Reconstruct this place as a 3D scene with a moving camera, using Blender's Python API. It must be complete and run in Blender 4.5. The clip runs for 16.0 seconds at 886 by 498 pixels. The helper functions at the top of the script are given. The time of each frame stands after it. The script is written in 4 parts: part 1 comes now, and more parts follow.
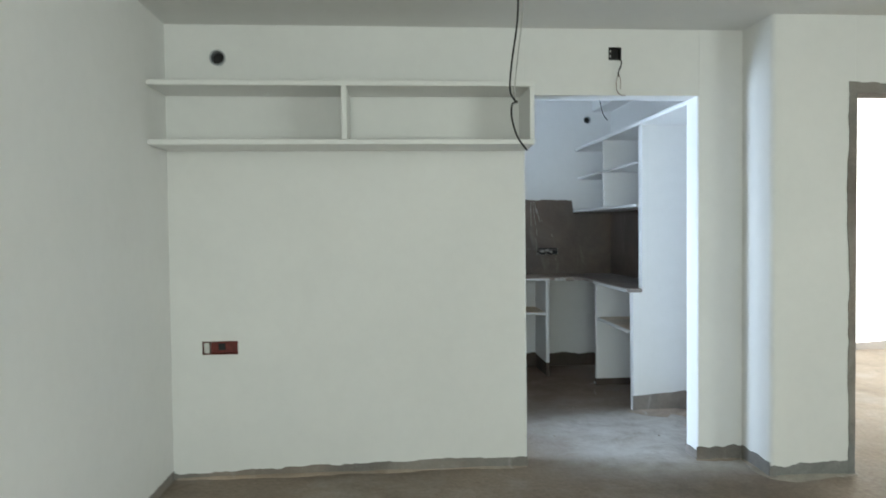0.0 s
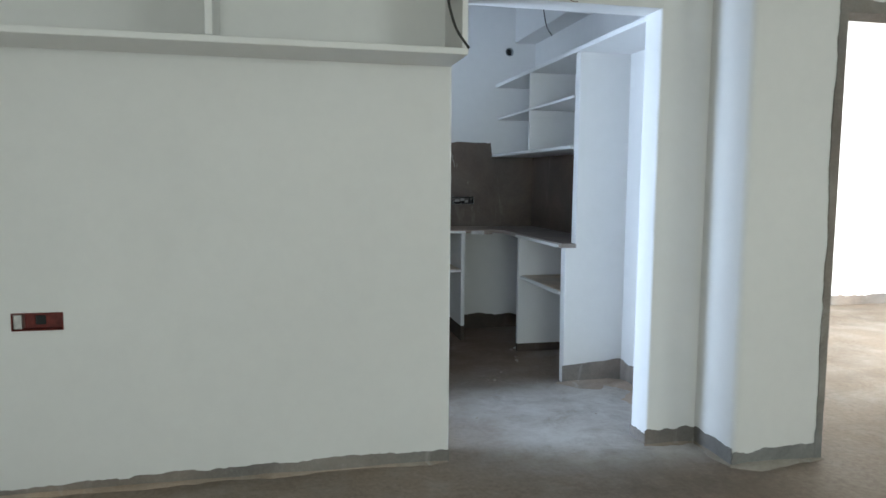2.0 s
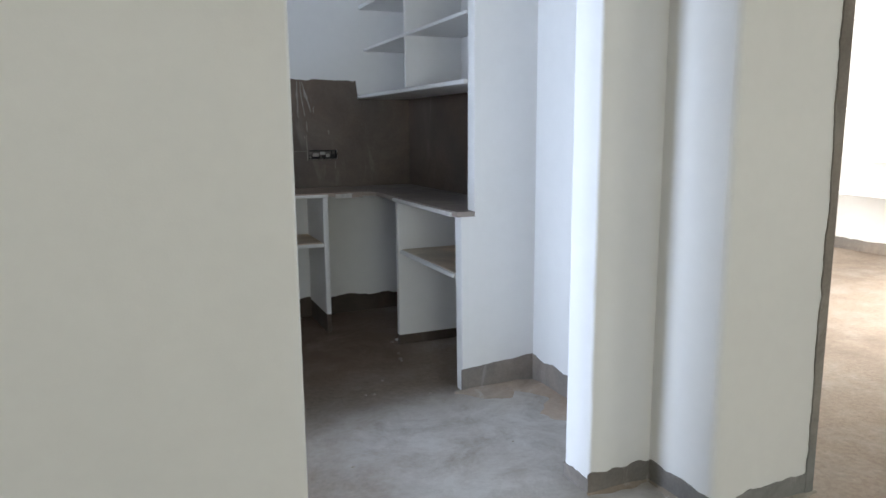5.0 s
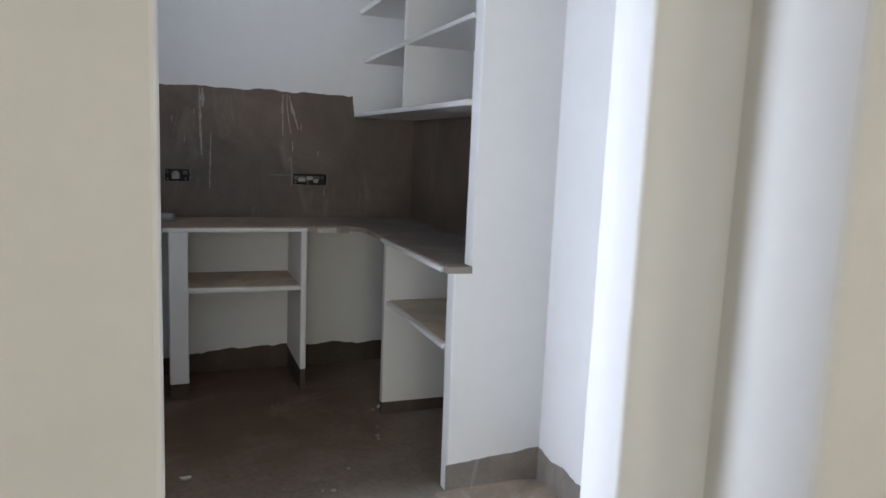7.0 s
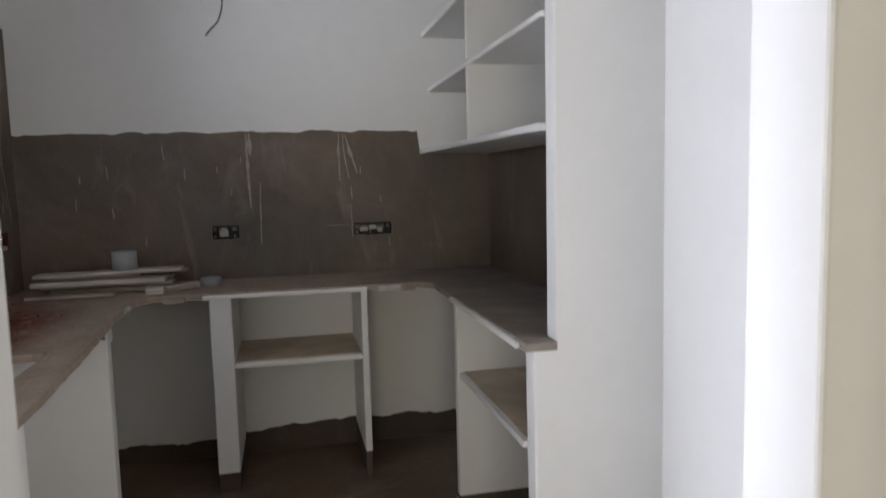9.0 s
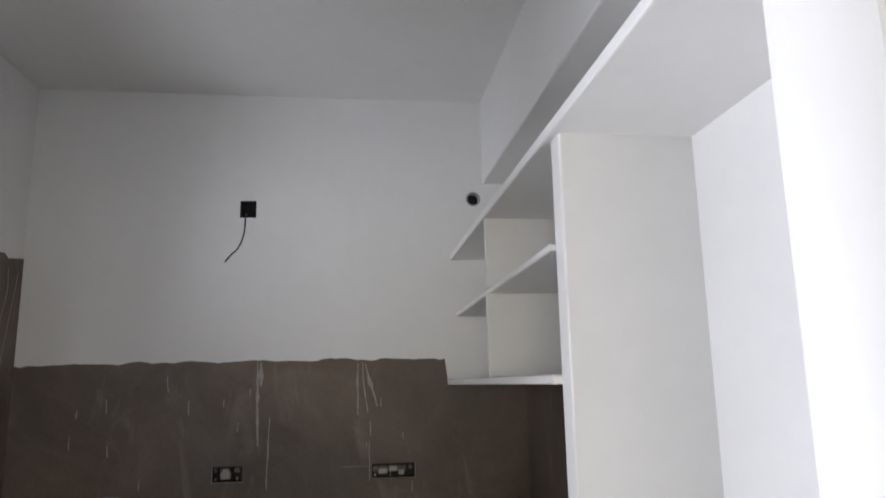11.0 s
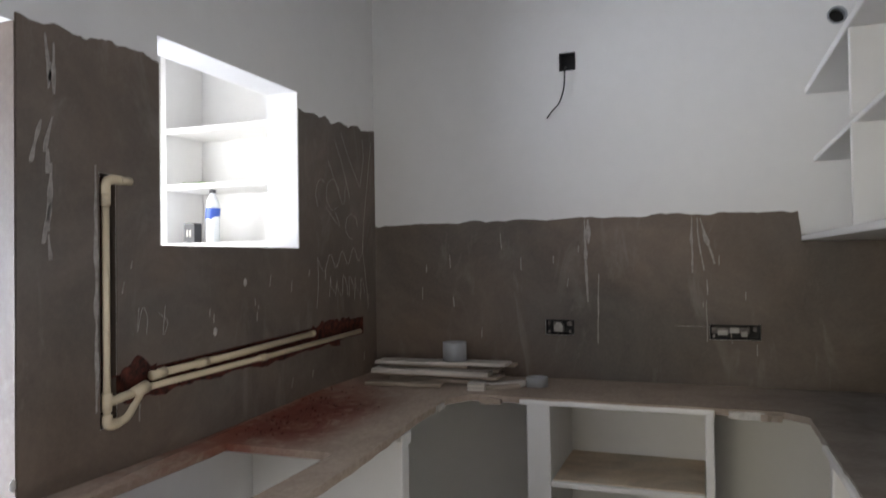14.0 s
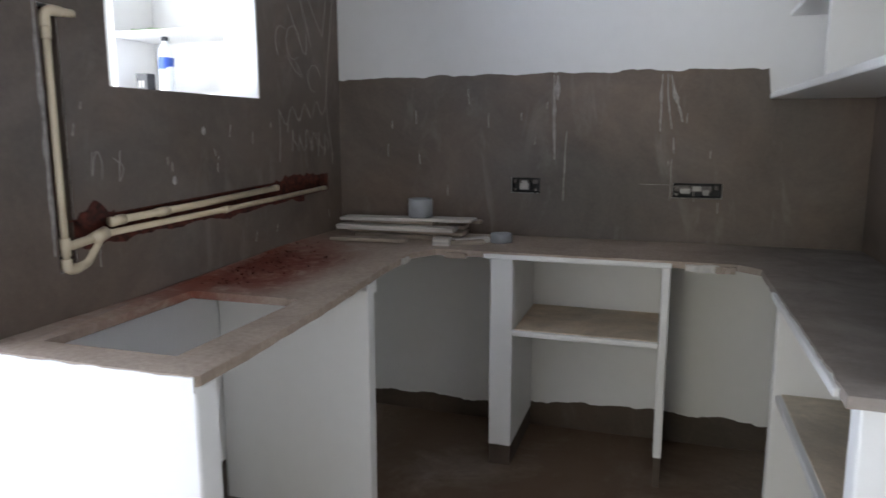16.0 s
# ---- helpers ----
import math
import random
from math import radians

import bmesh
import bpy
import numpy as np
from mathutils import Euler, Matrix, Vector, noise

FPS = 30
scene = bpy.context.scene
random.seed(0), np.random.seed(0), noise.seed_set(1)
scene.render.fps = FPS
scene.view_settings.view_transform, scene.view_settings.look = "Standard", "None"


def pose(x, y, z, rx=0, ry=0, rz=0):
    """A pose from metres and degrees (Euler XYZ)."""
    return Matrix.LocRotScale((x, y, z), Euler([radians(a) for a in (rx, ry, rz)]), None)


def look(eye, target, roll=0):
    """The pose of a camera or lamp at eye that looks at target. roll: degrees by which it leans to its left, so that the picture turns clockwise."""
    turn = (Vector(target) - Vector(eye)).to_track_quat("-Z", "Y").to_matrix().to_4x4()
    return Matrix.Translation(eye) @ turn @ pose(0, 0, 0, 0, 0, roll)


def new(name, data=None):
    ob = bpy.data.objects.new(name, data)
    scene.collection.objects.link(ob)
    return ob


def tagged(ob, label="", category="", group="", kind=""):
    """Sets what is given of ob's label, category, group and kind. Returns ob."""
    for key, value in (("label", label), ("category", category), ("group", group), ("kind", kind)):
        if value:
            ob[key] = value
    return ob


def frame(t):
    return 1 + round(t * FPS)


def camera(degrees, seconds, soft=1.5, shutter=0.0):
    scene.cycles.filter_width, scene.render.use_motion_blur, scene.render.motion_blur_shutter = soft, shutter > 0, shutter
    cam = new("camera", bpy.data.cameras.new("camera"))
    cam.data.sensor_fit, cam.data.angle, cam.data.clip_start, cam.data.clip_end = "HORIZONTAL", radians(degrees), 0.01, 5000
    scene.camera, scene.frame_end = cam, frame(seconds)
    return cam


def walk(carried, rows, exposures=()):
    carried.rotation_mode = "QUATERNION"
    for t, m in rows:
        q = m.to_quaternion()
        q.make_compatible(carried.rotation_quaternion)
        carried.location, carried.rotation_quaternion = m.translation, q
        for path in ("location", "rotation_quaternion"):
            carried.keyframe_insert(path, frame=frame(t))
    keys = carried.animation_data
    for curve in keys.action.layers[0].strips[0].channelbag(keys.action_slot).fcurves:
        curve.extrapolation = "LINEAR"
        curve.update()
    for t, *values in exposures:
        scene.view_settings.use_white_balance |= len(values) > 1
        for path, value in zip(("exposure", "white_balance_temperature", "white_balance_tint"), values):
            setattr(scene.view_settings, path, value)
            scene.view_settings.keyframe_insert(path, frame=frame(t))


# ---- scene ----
LIVING_W, EAST_W, WASH_W, ROOM_W, SHELF_W = 114.0, 102.0, 108.0, 520.0, 11.0
cam = camera(64.9, 16.0, soft=1.5, shutter=0.5)
PATH = [
    (0, (0.023, 0.385, 1.4), (0.172, 2.379, 1.342), -0.6),
    (0.5, (0.009, 0.592, 1.379), (0.285, 2.569, 1.259), -0.4),
    (1, (0.037, 0.81, 1.359), (0.453, 2.766, 1.326), -1.4),
    (1.5, (0.062, 1.015, 1.344), (0.521, 2.956, 1.203), -0.2),
    (2, (0.071, 1.259, 1.333), (0.504, 3.202, 1.139), 0.5),
    (2.5, (0.084, 1.455, 1.349), (0.604, 3.376, 1.149), 1.7),
    (3, (0.113, 1.648, 1.335), (0.726, 3.525, 1.016), 1.1),
    (3.5, (0.18, 1.858, 1.317), (0.889, 3.709, 1.045), 0.1),
    (3.7, (0.206, 1.928, 1.291), (0.907, 3.784, 1.036), -0.4),
    (5.8, (0.557, 2.717, 1.348), (1.398, 4.493, 0.978), 0.5),
    (6, (0.599, 2.786, 1.341), (1.438, 4.57, 1.006), 0.9),
    (6.5, (0.748, 2.933, 1.376), (1.506, 4.766, 1.118), 1.4),
    (7, (0.837, 3.054, 1.379), (1.551, 4.901, 1.096), 2.4),
    (7.5, (0.903, 3.209, 1.373), (1.541, 5.096, 1.193), 2.2),
    (8, (0.948, 3.347, 1.385), (1.603, 5.221, 1.145), 1.1),
    (8.5, (1.039, 3.498, 1.392), (1.575, 5.397, 1.063), -1.5),
    (9, (1.147, 3.614, 1.413), (1.584, 5.556, 1.215), -1.4),
    (9.5, (1.248, 3.714, 1.445), (1.593, 5.681, 1.338), -0.8),
    (10, (1.325, 3.808, 1.5), (1.631, 5.785, 1.514), -1.2),
    (10.2, (1.352, 3.838, 1.516), (1.651, 5.812, 1.623), -1.2),
    (12.3, (1.432, 4.004, 1.593), (1.343, 5.94, 2.092), -1.8),
    (12.5, (1.436, 4.013, 1.594), (1.233, 5.943, 2.075), -2.3),
    (13, (1.469, 4.048, 1.565), (1.019, 5.96, 1.943), -2.5),
    (13.5, (1.482, 4.067, 1.535), (0.852, 5.957, 1.709), -2.05),
    (14, (1.478, 4.08, 1.489), (0.781, 5.953, 1.523), -0.8),
    (14.5, (1.456, 4.081, 1.456), (0.718, 5.938, 1.359), -0.5),
    (15, (1.462, 4.078, 1.449), (0.717, 5.923, 1.238), 0.3),
    (15.5, (1.447, 4.077, 1.43), (0.732, 5.919, 1.123), 0.1),
    (16, (1.47, 4.099, 1.416), (0.871, 5.979, 1.085), -0.0),
]
EXPOSURES = [(0.0, -0.25, 6000, 1.5), (0.6, -0.32, 5900, 0.0), (1.5, -0.48, 5800, 1.0), (2.5, -0.46, 5950, 7.0), (3.0, -0.43, 6000, 7.5), (6.0, -0.42, 6450, 11.0), (8.0, -0.44, 7000, 13.5), (9.5, -0.44, 7400, 14.5), (12.5, -0.17, 7350, 14.5), (14.5, -0.14, 7150, 13.0), (16.0, 0.05, 6700, 12.0)]
walk(cam, [(t, look(eye, target, roll)) for t, eye, target, roll in PATH], EXPOSURES)

# ---- world and light ----
world = bpy.data.worlds.new("sky")
scene.world = world
world.use_nodes = True
wn = world.node_tree.nodes
sky = wn.new("ShaderNodeTexSky")
sky.sky_type = "NISHITA"
sky.sun_disc = False
sky.sun_elevation, sky.sun_rotation = radians(50), radians(200)
world.node_tree.links.new(sky.outputs[0], wn["Background"].inputs[0])
wn["Background"].inputs[1].default_value = 0.1


def area_light(name, eye, target, width, height, watts, colour):
    data = bpy.data.lights.new(name, "AREA")
    data.shape, data.size, data.size_y = "RECTANGLE", width, height
    data.energy, data.color = watts, colour
    ob = new(name, data)
    ob.matrix_world = look(eye, target)
    return ob


area_light("daylight_balcony_door", (-0.2, -3.55, 1.3), (-0.2, 0, 1.3), 1.9, 2.2, LIVING_W, (0.97, 1.0, 0.90))
# added fill lamp out of view, lifts the west walls of both rooms
area_light("fill_living_east", (4.67, -0.6, 1.55), (0, -0.4, 1.4), 2.3, 1.3, EAST_W, (0.97, 1.0, 0.92))
wash = area_light("daylight_wash_door", (-1.52, 5.27, 1.0), (2.0, 5.3, 1.45), 1.15, 1.8, WASH_W, (0.69, 0.80, 1.0))
wash.data.spread = radians(116)
# added fill lamp, aimed at the wash shelves to brighten them through the hatch
shelf_fill = area_light("fill_wash_shelves", (-1.515, 6.45, 1.75), (-0.85, 7.3, 1.85), 0.8, 1.0, SHELF_W, (0.85, 0.93, 1.0))
shelf_fill.data.spread = radians(105)
area_light("daylight_bedroom", (5.6, 4.02, 1.5), (5.6, 8, 1.2), 2.2, 1.8, ROOM_W, (1.0, 0.97, 0.93))


# ---- materials ----
def graph(name):
    m = bpy.data.materials.new(name)
    m.use_nodes = True
    t = m.node_tree
    return m, t.nodes, t.links, t.nodes["Principled BSDF"]


def noise_node(n, l, scale, detail=4.0, rough=0.55, coords=None, dist=0.0):
    k = n.new("ShaderNodeTexNoise")
    k.inputs["Scale"].default_value = scale
    k.inputs["Detail"].default_value = detail
    k.inputs["Roughness"].default_value = rough
    k.inputs["Distortion"].default_value = dist
    if coords is not None:
        l.new(coords, k.inputs["Vector"])
    return k


def ramp(n, l, source, stops):
    r = n.new("ShaderNodeValToRGB")
    e = r.color_ramp.elements
    while len(e) < len(stops):
        e.new(0.5)
    for k, (p, c) in zip(e, stops):
        k.position = p
        k.color = (*c, 1) if len(c) == 3 else c
    l.new(source, r.inputs[0])
    return r


def mixed(n, l, fac, a, b, how="MIX"):
    m = n.new("ShaderNodeMix")
    m.data_type, m.blend_type = "RGBA", how
    if isinstance(fac, float):
        m.inputs[0].default_value = fac
    else:
        l.new(fac, m.inputs[0])
    for socket, v in ((m.inputs[6], a), (m.inputs[7], b)):
        if isinstance(v, tuple):
            socket.default_value = (*v, 1)
        else:
            l.new(v, socket)
    return m.outputs[2]


def bump(n, l, bsdf, parts_, strength=0.3, distance=0.01):
    last = None
    for source, dist in parts_:
        b = n.new("ShaderNodeBump")
        b.inputs["Strength"].default_value = strength
        b.inputs["Distance"].default_value = dist
        l.new(source, b.inputs["Height"])
        if last is not None:
            l.new(last, b.inputs["Normal"])
        last = b.outputs[0]
    l.new(last, bsdf.inputs["Normal"])


def world_coords(n):
    return n.new("ShaderNodeNewGeometry").outputs["Position"]


def paint(name, base, dirt=0.06, rough=0.6):
    """Putty and emulsion on plaster: slow waviness, faint stains, roller grain."""
    m, n, l, b = graph(name)
    p = world_coords(n)
    big, fine = noise_node(n, l, 0.9, 5, 0.6, p), noise_node(n, l, 14, 5, 0.65, p)
    dark = tuple(c * (1 - dirt) for c in base)
    c1 = ramp(n, l, big.outputs[0], [(0.3, dark), (0.65, base)])
    c2 = mixed(n, l, 0.12, c1.outputs[0], ramp(n, l, fine.outputs[0], [(0.35, tuple(c * 0.85 for c in base)), (0.6, base)]).outputs[0])
    l.new(c2, b.inputs["Base Color"])
    b.inputs["Roughness"].default_value = rough
    wavy, grain = noise_node(n, l, 2.2, 3, 0.5, p), noise_node(n, l, 160, 2, 0.5, p)
    bump(n, l, b, [(wavy.outputs[0], 0.012), (grain.outputs[0], 0.0008)], 0.35)
    return m


def n_mul(n, l, a, b_):
    return mixed(n, l, 1.0, a, b_, "MULTIPLY")


def falloff(n, l, socket, centre, half, core=0.1):
    """1 near centre, smoothly 0 at half away from it."""
    a = n.new("ShaderNodeMath")
    a.operation = "SUBTRACT"
    l.new(socket, a.inputs[0])
    a.inputs[1].default_value = centre
    q = n.new("ShaderNodeMath")
    q.operation = "ABSOLUTE"
    l.new(a.outputs[0], q.inputs[0])
    s = n.new("ShaderNodeMapRange")
    s.interpolation_type = "SMOOTHSTEP"
    s.inputs["From Min"].default_value, s.inputs["From Max"].default_value = half, half * core
    l.new(q.outputs[0], s.inputs["Value"])
    return s.outputs[0]


def times(n, l, a, q):
    k = n.new("ShaderNodeMath")
    k.operation = "MULTIPLY"
    l.new(a, k.inputs[0])
    l.new(q, k.inputs[1])
    return k.outputs[0]


def cement(name, base, light, smear=0.25, rough=0.85, relief=0.003):
    """Bare sand-cement plaster with trowel clouds and pale smears."""
    m, n, l, b = graph(name)
    p = world_coords(n)
    clouds = noise_node(n, l, 1.9, 8, 0.66, p, 0.8)
    speck = noise_node(n, l, 70, 5, 0.75, p)
    drift = noise_node(n, l, 0.9, 4, 0.6, p, 0.4)
    c = ramp(n, l, clouds.outputs[0], [(0.28, tuple(v * 0.6 for v in base)), (0.5, base), (0.72, tuple(v * 1.5 for v in base))])
    warm = ramp(n, l, drift.outputs[0], [(0.35, (0.94, 1.0, 1.06)), (0.65, (1.14, 0.98, 0.86))])
    c = n_mul(n, l, c.outputs[0], warm.outputs[0])
    c = mixed(n, l, 0.22, c, ramp(n, l, speck.outputs[0], [(0.35, tuple(v * 0.6 for v in base)), (0.7, tuple(v * 1.4 for v in base))]).outputs[0])
    stretch = n.new("ShaderNodeMapping")
    stretch.inputs["Scale"].default_value = (5, 5, 1.6)
    l.new(p, stretch.inputs[0])
    pale = noise_node(n, l, 1.1, 8, 0.7, stretch.outputs[0], 1.2)
    mask = ramp(n, l, pale.outputs[0], [(0.56, (0, 0, 0)), (0.72, (smear, smear, smear))])
    c = mixed(n, l, mask.outputs[0], c, light)
    l.new(c, b.inputs["Base Color"])
    b.inputs["Roughness"].default_value = rough
    bump(n, l, b, [(clouds.outputs[0], relief * 3), (speck.outputs[0], relief)], 0.5)
    return m


def screed(name):
    """Rough concrete floor with sandy clouds, pale dust and dark damp spots."""
    m, n, l, b = graph(name)
    p = world_coords(n)
    clouds = noise_node(n, l, 1.3, 9, 0.66, p, 0.15)
    grit = noise_node(n, l, 38, 6, 0.75, p)
    dust = noise_node(n, l, 1.7, 10, 0.72, p, 0.25)
    c = ramp(n, l, clouds.outputs[0], [(0.3, (0.155, 0.112, 0.078)), (0.52, (0.265, 0.20, 0.147)), (0.72, (0.36, 0.29, 0.225))])
    c = mixed(n, l, 0.4, c.outputs[0], ramp(n, l, grit.outputs[0], [(0.35, (0.10, 0.078, 0.06)), (0.65, (0.31, 0.26, 0.21))]).outputs[0])
    mask = ramp(n, l, dust.outputs[0], [(0.48, (0, 0, 0)), (0.74, (0.45, 0.45, 0.45))])
    c = mixed(n, l, mask.outputs[0], c, (0.47, 0.44, 0.40))
    damp = noise_node(n, l, 0.8, 9, 0.7, p, 0.2)
    c = mixed(n, l, ramp(n, l, damp.outputs[0], [(0.5, (0, 0, 0)), (0.66, (0.6, 0.6, 0.6))]).outputs[0], c, (0.10, 0.07, 0.047))
    # a darker brown patch in the middle of the kitchen, white plaster dust swept into the fridge recess
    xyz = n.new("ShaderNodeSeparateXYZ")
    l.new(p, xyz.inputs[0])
    brown = times(n, l, falloff(n, l, xyz.outputs[0], 1.0, 1.1, 0.5), falloff(n, l, xyz.outputs[1], 6.85, 1.25, 0.45))
    brown = times(n, l, brown, ramp(n, l, noise_node(n, l, 2.2, 8, 0.7, p, 0.8).outputs[0], [(0.32, (0.25, 0.25, 0.25)), (0.5, (0.9, 0.9, 0.9))]).outputs[0])
    c = mixed(n, l, brown, c, (0.14, 0.082, 0.047))
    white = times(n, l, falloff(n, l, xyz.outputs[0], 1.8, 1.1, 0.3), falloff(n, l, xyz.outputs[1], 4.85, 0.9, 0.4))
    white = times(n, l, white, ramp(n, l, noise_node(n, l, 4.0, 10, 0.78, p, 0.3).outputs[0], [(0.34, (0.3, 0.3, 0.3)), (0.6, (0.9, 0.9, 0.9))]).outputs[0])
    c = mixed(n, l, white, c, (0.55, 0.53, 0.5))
    l.new(c, b.inputs["Base Color"])
    r = ramp(n, l, clouds.outputs[0], [(0.3, (0.5, 0.5, 0.5)), (0.7, (0.8, 0.8, 0.8))])
    l.new(r.outputs[0], b.inputs["Roughness"])
    bump(n, l, b, [(clouds.outputs[0], 0.012), (grit.outputs[0], 0.003)], 0.6)
    return m


def worktop_stone(name):
    """Raw concrete counter slab: sandy dust and a spill of red brick dust by the pipe chase."""
    m, n, l, b = graph(name)
    p = world_coords(n)
    clouds, grit = noise_node(n, l, 5, 7, 0.65, p, 0.4), noise_node(n, l, 60, 5, 0.7, p)
    c = ramp(n, l, clouds.outputs[0], [(0.3, (0.29, 0.215, 0.165)), (0.6, (0.42, 0.33, 0.265)), (0.8, (0.5, 0.42, 0.35))])
    c = mixed(n, l, 0.35, c.outputs[0], ramp(n, l, grit.outputs[0], [(0.35, (0.18, 0.14, 0.11)), (0.65, (0.5, 0.41, 0.33))]).outputs[0])
    xyz = n.new("ShaderNodeSeparateXYZ")
    l.new(p, xyz.inputs[0])

    spill = noise_node(n, l, 7, 8, 0.75, p, 0.8)
    spots = ramp(n, l, spill.outputs[0], [(0.34, (0.12, 0.12, 0.12)), (0.52, (1, 1, 1))])
    k = times(n, l, times(n, l, falloff(n, l, xyz.outputs[0], -0.06, 0.44), falloff(n, l, xyz.outputs[1], 6.35, 1.15)), spots.outputs[0])
    c = mixed(n, l, k, c, (0.19, 0.04, 0.018))
    heap = times(n, l, falloff(n, l, xyz.outputs[0], 0.1, 0.3, 0.2), falloff(n, l, xyz.outputs[1], 6.35, 0.5, 0.3))
    fine = ramp(n, l, noise_node(n, l, 14, 8, 0.8, p, 0.6).outputs[0], [(0.36, (0, 0, 0)), (0.52, (1, 1, 1))])
    c = mixed(n, l, times(n, l, heap, fine.outputs[0]), c, (0.14, 0.018, 0.006))
    # the run beside the tall panel is smoother and greyer
    g = falloff(n, l, xyz.outputs[0], 2.2, 0.75)
    c = mixed(n, l, g, c, ramp(n, l, clouds.outputs[0], [(0.3, (0.15, 0.135, 0.125)), (0.75, (0.34, 0.31, 0.29))]).outputs[0])
    l.new(c, b.inputs["Base Color"])
    b.inputs["Roughness"].default_value = 0.62
    bump(n, l, b, [(clouds.outputs[0], 0.006), (grit.outputs[0], 0.002)], 0.5)
    return m


def plain(name, base, rough=0.5, metal=0.0, vary=0.15, scale=20.0):
    m, n, l, b = graph(name)
    k = noise_node(n, l, scale, 5, 0.6, world_coords(n))
    c = ramp(n, l, k.outputs[0], [(0.3, tuple(v * (1 - vary) for v in base)), (0.7, tuple(min(1, v * (1 + vary)) for v in base))])
    l.new(c.outputs[0], b.inputs["Base Color"])
    b.inputs["Roughness"].default_value, b.inputs["Metallic"].default_value = rough, metal
    bump(n, l, b, [(k.outputs[0], 0.002)], 0.3)
    return m


def wood(name, base):
    m, n, l, b = graph(name)
    k = n.new("ShaderNodeMapping")
    k.inputs["Scale"].default_value = (1.5, 22, 22)
    l.new(n.new("ShaderNodeTexCoord").outputs["Object"], k.inputs[0])
    g = noise_node(n, l, 3, 6, 0.6, k.outputs[0], 0.6)
    c = ramp(n, l, g.outputs[0], [(0.3, tuple(v * 0.55 for v in base)), (0.6, base), (0.8, tuple(v * 1.3 for v in base))])
    l.new(c.outputs[0], b.inputs["Base Color"])
    b.inputs["Roughness"].default_value = 0.75
    bump(n, l, b, [(g.outputs[0], 0.002)], 0.4)
    return m


WHITE = paint("white_emulsion", (0.80, 0.79, 0.77))
CEIL = paint("ceiling_white", (0.74, 0.73, 0.71))
CABINET = paint("cabinet_white", (0.82, 0.81, 0.79), 0.05, 0.5)
DAMP = cement("damp_skirting", (0.085, 0.063, 0.047), (0.2, 0.17, 0.14), 0.3)
GREY = cement("wet_wall_cement", (0.142, 0.114, 0.093), (0.36, 0.33, 0.30), 0.3, 0.6)
SKIRT = cement("skirting_cement", (0.22, 0.205, 0.188), (0.5, 0.48, 0.45), 0.4)
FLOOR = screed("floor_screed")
SLAB = worktop_stone("worktop_concrete")
SHELF_DUST = cement("dusty_shelf", (0.66, 0.55, 0.42), (0.72, 0.66, 0.58), 0.3)
BRICK = plain("raw_brick", (0.075, 0.017, 0.009), 0.95, 0, 0.95, 34)
CPVC = plain("cream_pipe", (0.66, 0.55, 0.38), 0.45, 0, 0.1, 9)
BLACK = plain("black_box", (0.014, 0.013, 0.013), 0.6)
STEEL = plain("galvanised_steel", (0.5, 0.49, 0.47), 0.45, 0.9, 0.3)
PLUG = plain("vent_mortar", (0.30, 0.255, 0.21), 0.95, 0, 0.6, 16)
RUSTY = plain("dull_steel", (0.17, 0.15, 0.14), 0.6, 0.4, 0.5, 60)
REDBOX = plain("red_oxide_box", (0.16, 0.025, 0.018), 0.6, 0, 0.4, 40)
WIRE_B = plain("black_wire", (0.02, 0.018, 0.017), 0.5)
WIRE_R = plain("faded_wire", (0.30, 0.22, 0.19), 0.5)
WIRE_W = plain("grey_wire", (0.45, 0.43, 0.41), 0.5)
TIMBER = wood("rough_timber", (0.42, 0.34, 0.27))
PALE_TIMBER = wood("pale_timber", (0.6, 0.55, 0.49))
PVC = plain("grey_pvc", (0.33, 0.34, 0.35), 0.45, 0, 0.08)
CHALK = plain("chalk", (0.42, 0.4, 0.37), 0.95, 0, 0.2, 60)
SMEAR = plain("putty_smear", (0.34, 0.31, 0.28), 0.9, 0, 0.3, 50)
STONE = plain("rubble", (0.3, 0.26, 0.22), 0.9, 0, 0.35, 40)
PALE_STONE = plain("plaster_crumb", (0.6, 0.58, 0.55), 0.9, 0, 0.2, 40)
CLEAR = plain("clear_plastic", (0.75, 0.78, 0.8), 0.2, 0, 0.03)
BLUE = plain("blue_label", (0.03, 0.09, 0.42), 0.4, 0, 0.1)
DARKBOX = plain("dark_carton", (0.03, 0.03, 0.035), 0.5)
DROPPINGS = cement("dry_mortar", (0.36, 0.31, 0.255), (0.58, 0.55, 0.51), 0.5, 0.9, 0.004)
LEAFY = plain("green_cloth", (0.13, 0.2, 0.08), 0.9, 0, 0.5, 60)


# ---- mesh tools ----
def box(bm, x0, x1, y0, y1, z0, z1, bevel=0.0, seg=2):
    made = bmesh.ops.create_cube(bm, size=1)["verts"]
    bmesh.ops.scale(bm, vec=(x1 - x0, y1 - y0, z1 - z0), verts=made)
    bmesh.ops.translate(bm, vec=((x0 + x1) / 2, (y0 + y1) / 2, (z0 + z1) / 2), verts=made)
    if bevel:
        edges = list({e for v in made for e in v.link_edges})
        bmesh.ops.bevel(bm, geom=edges, offset=bevel, segments=seg, affect="EDGES", profile=0.5)
    return bm


def boxed(*args, **kw):
    return box(bmesh.new(), *args, **kw)


def cylinder(bm, centre, axis, radius, length, seg=20, radius2=None):
    turn = Vector((0, 0, 1)).rotation_difference(Vector(axis)).to_matrix().to_4x4()
    bmesh.ops.create_cone(bm, cap_ends=True, segments=seg, radius1=radius, radius2=radius if radius2 is None else radius2,
                          depth=length, matrix=Matrix.Translation(centre) @ turn)
    return bm


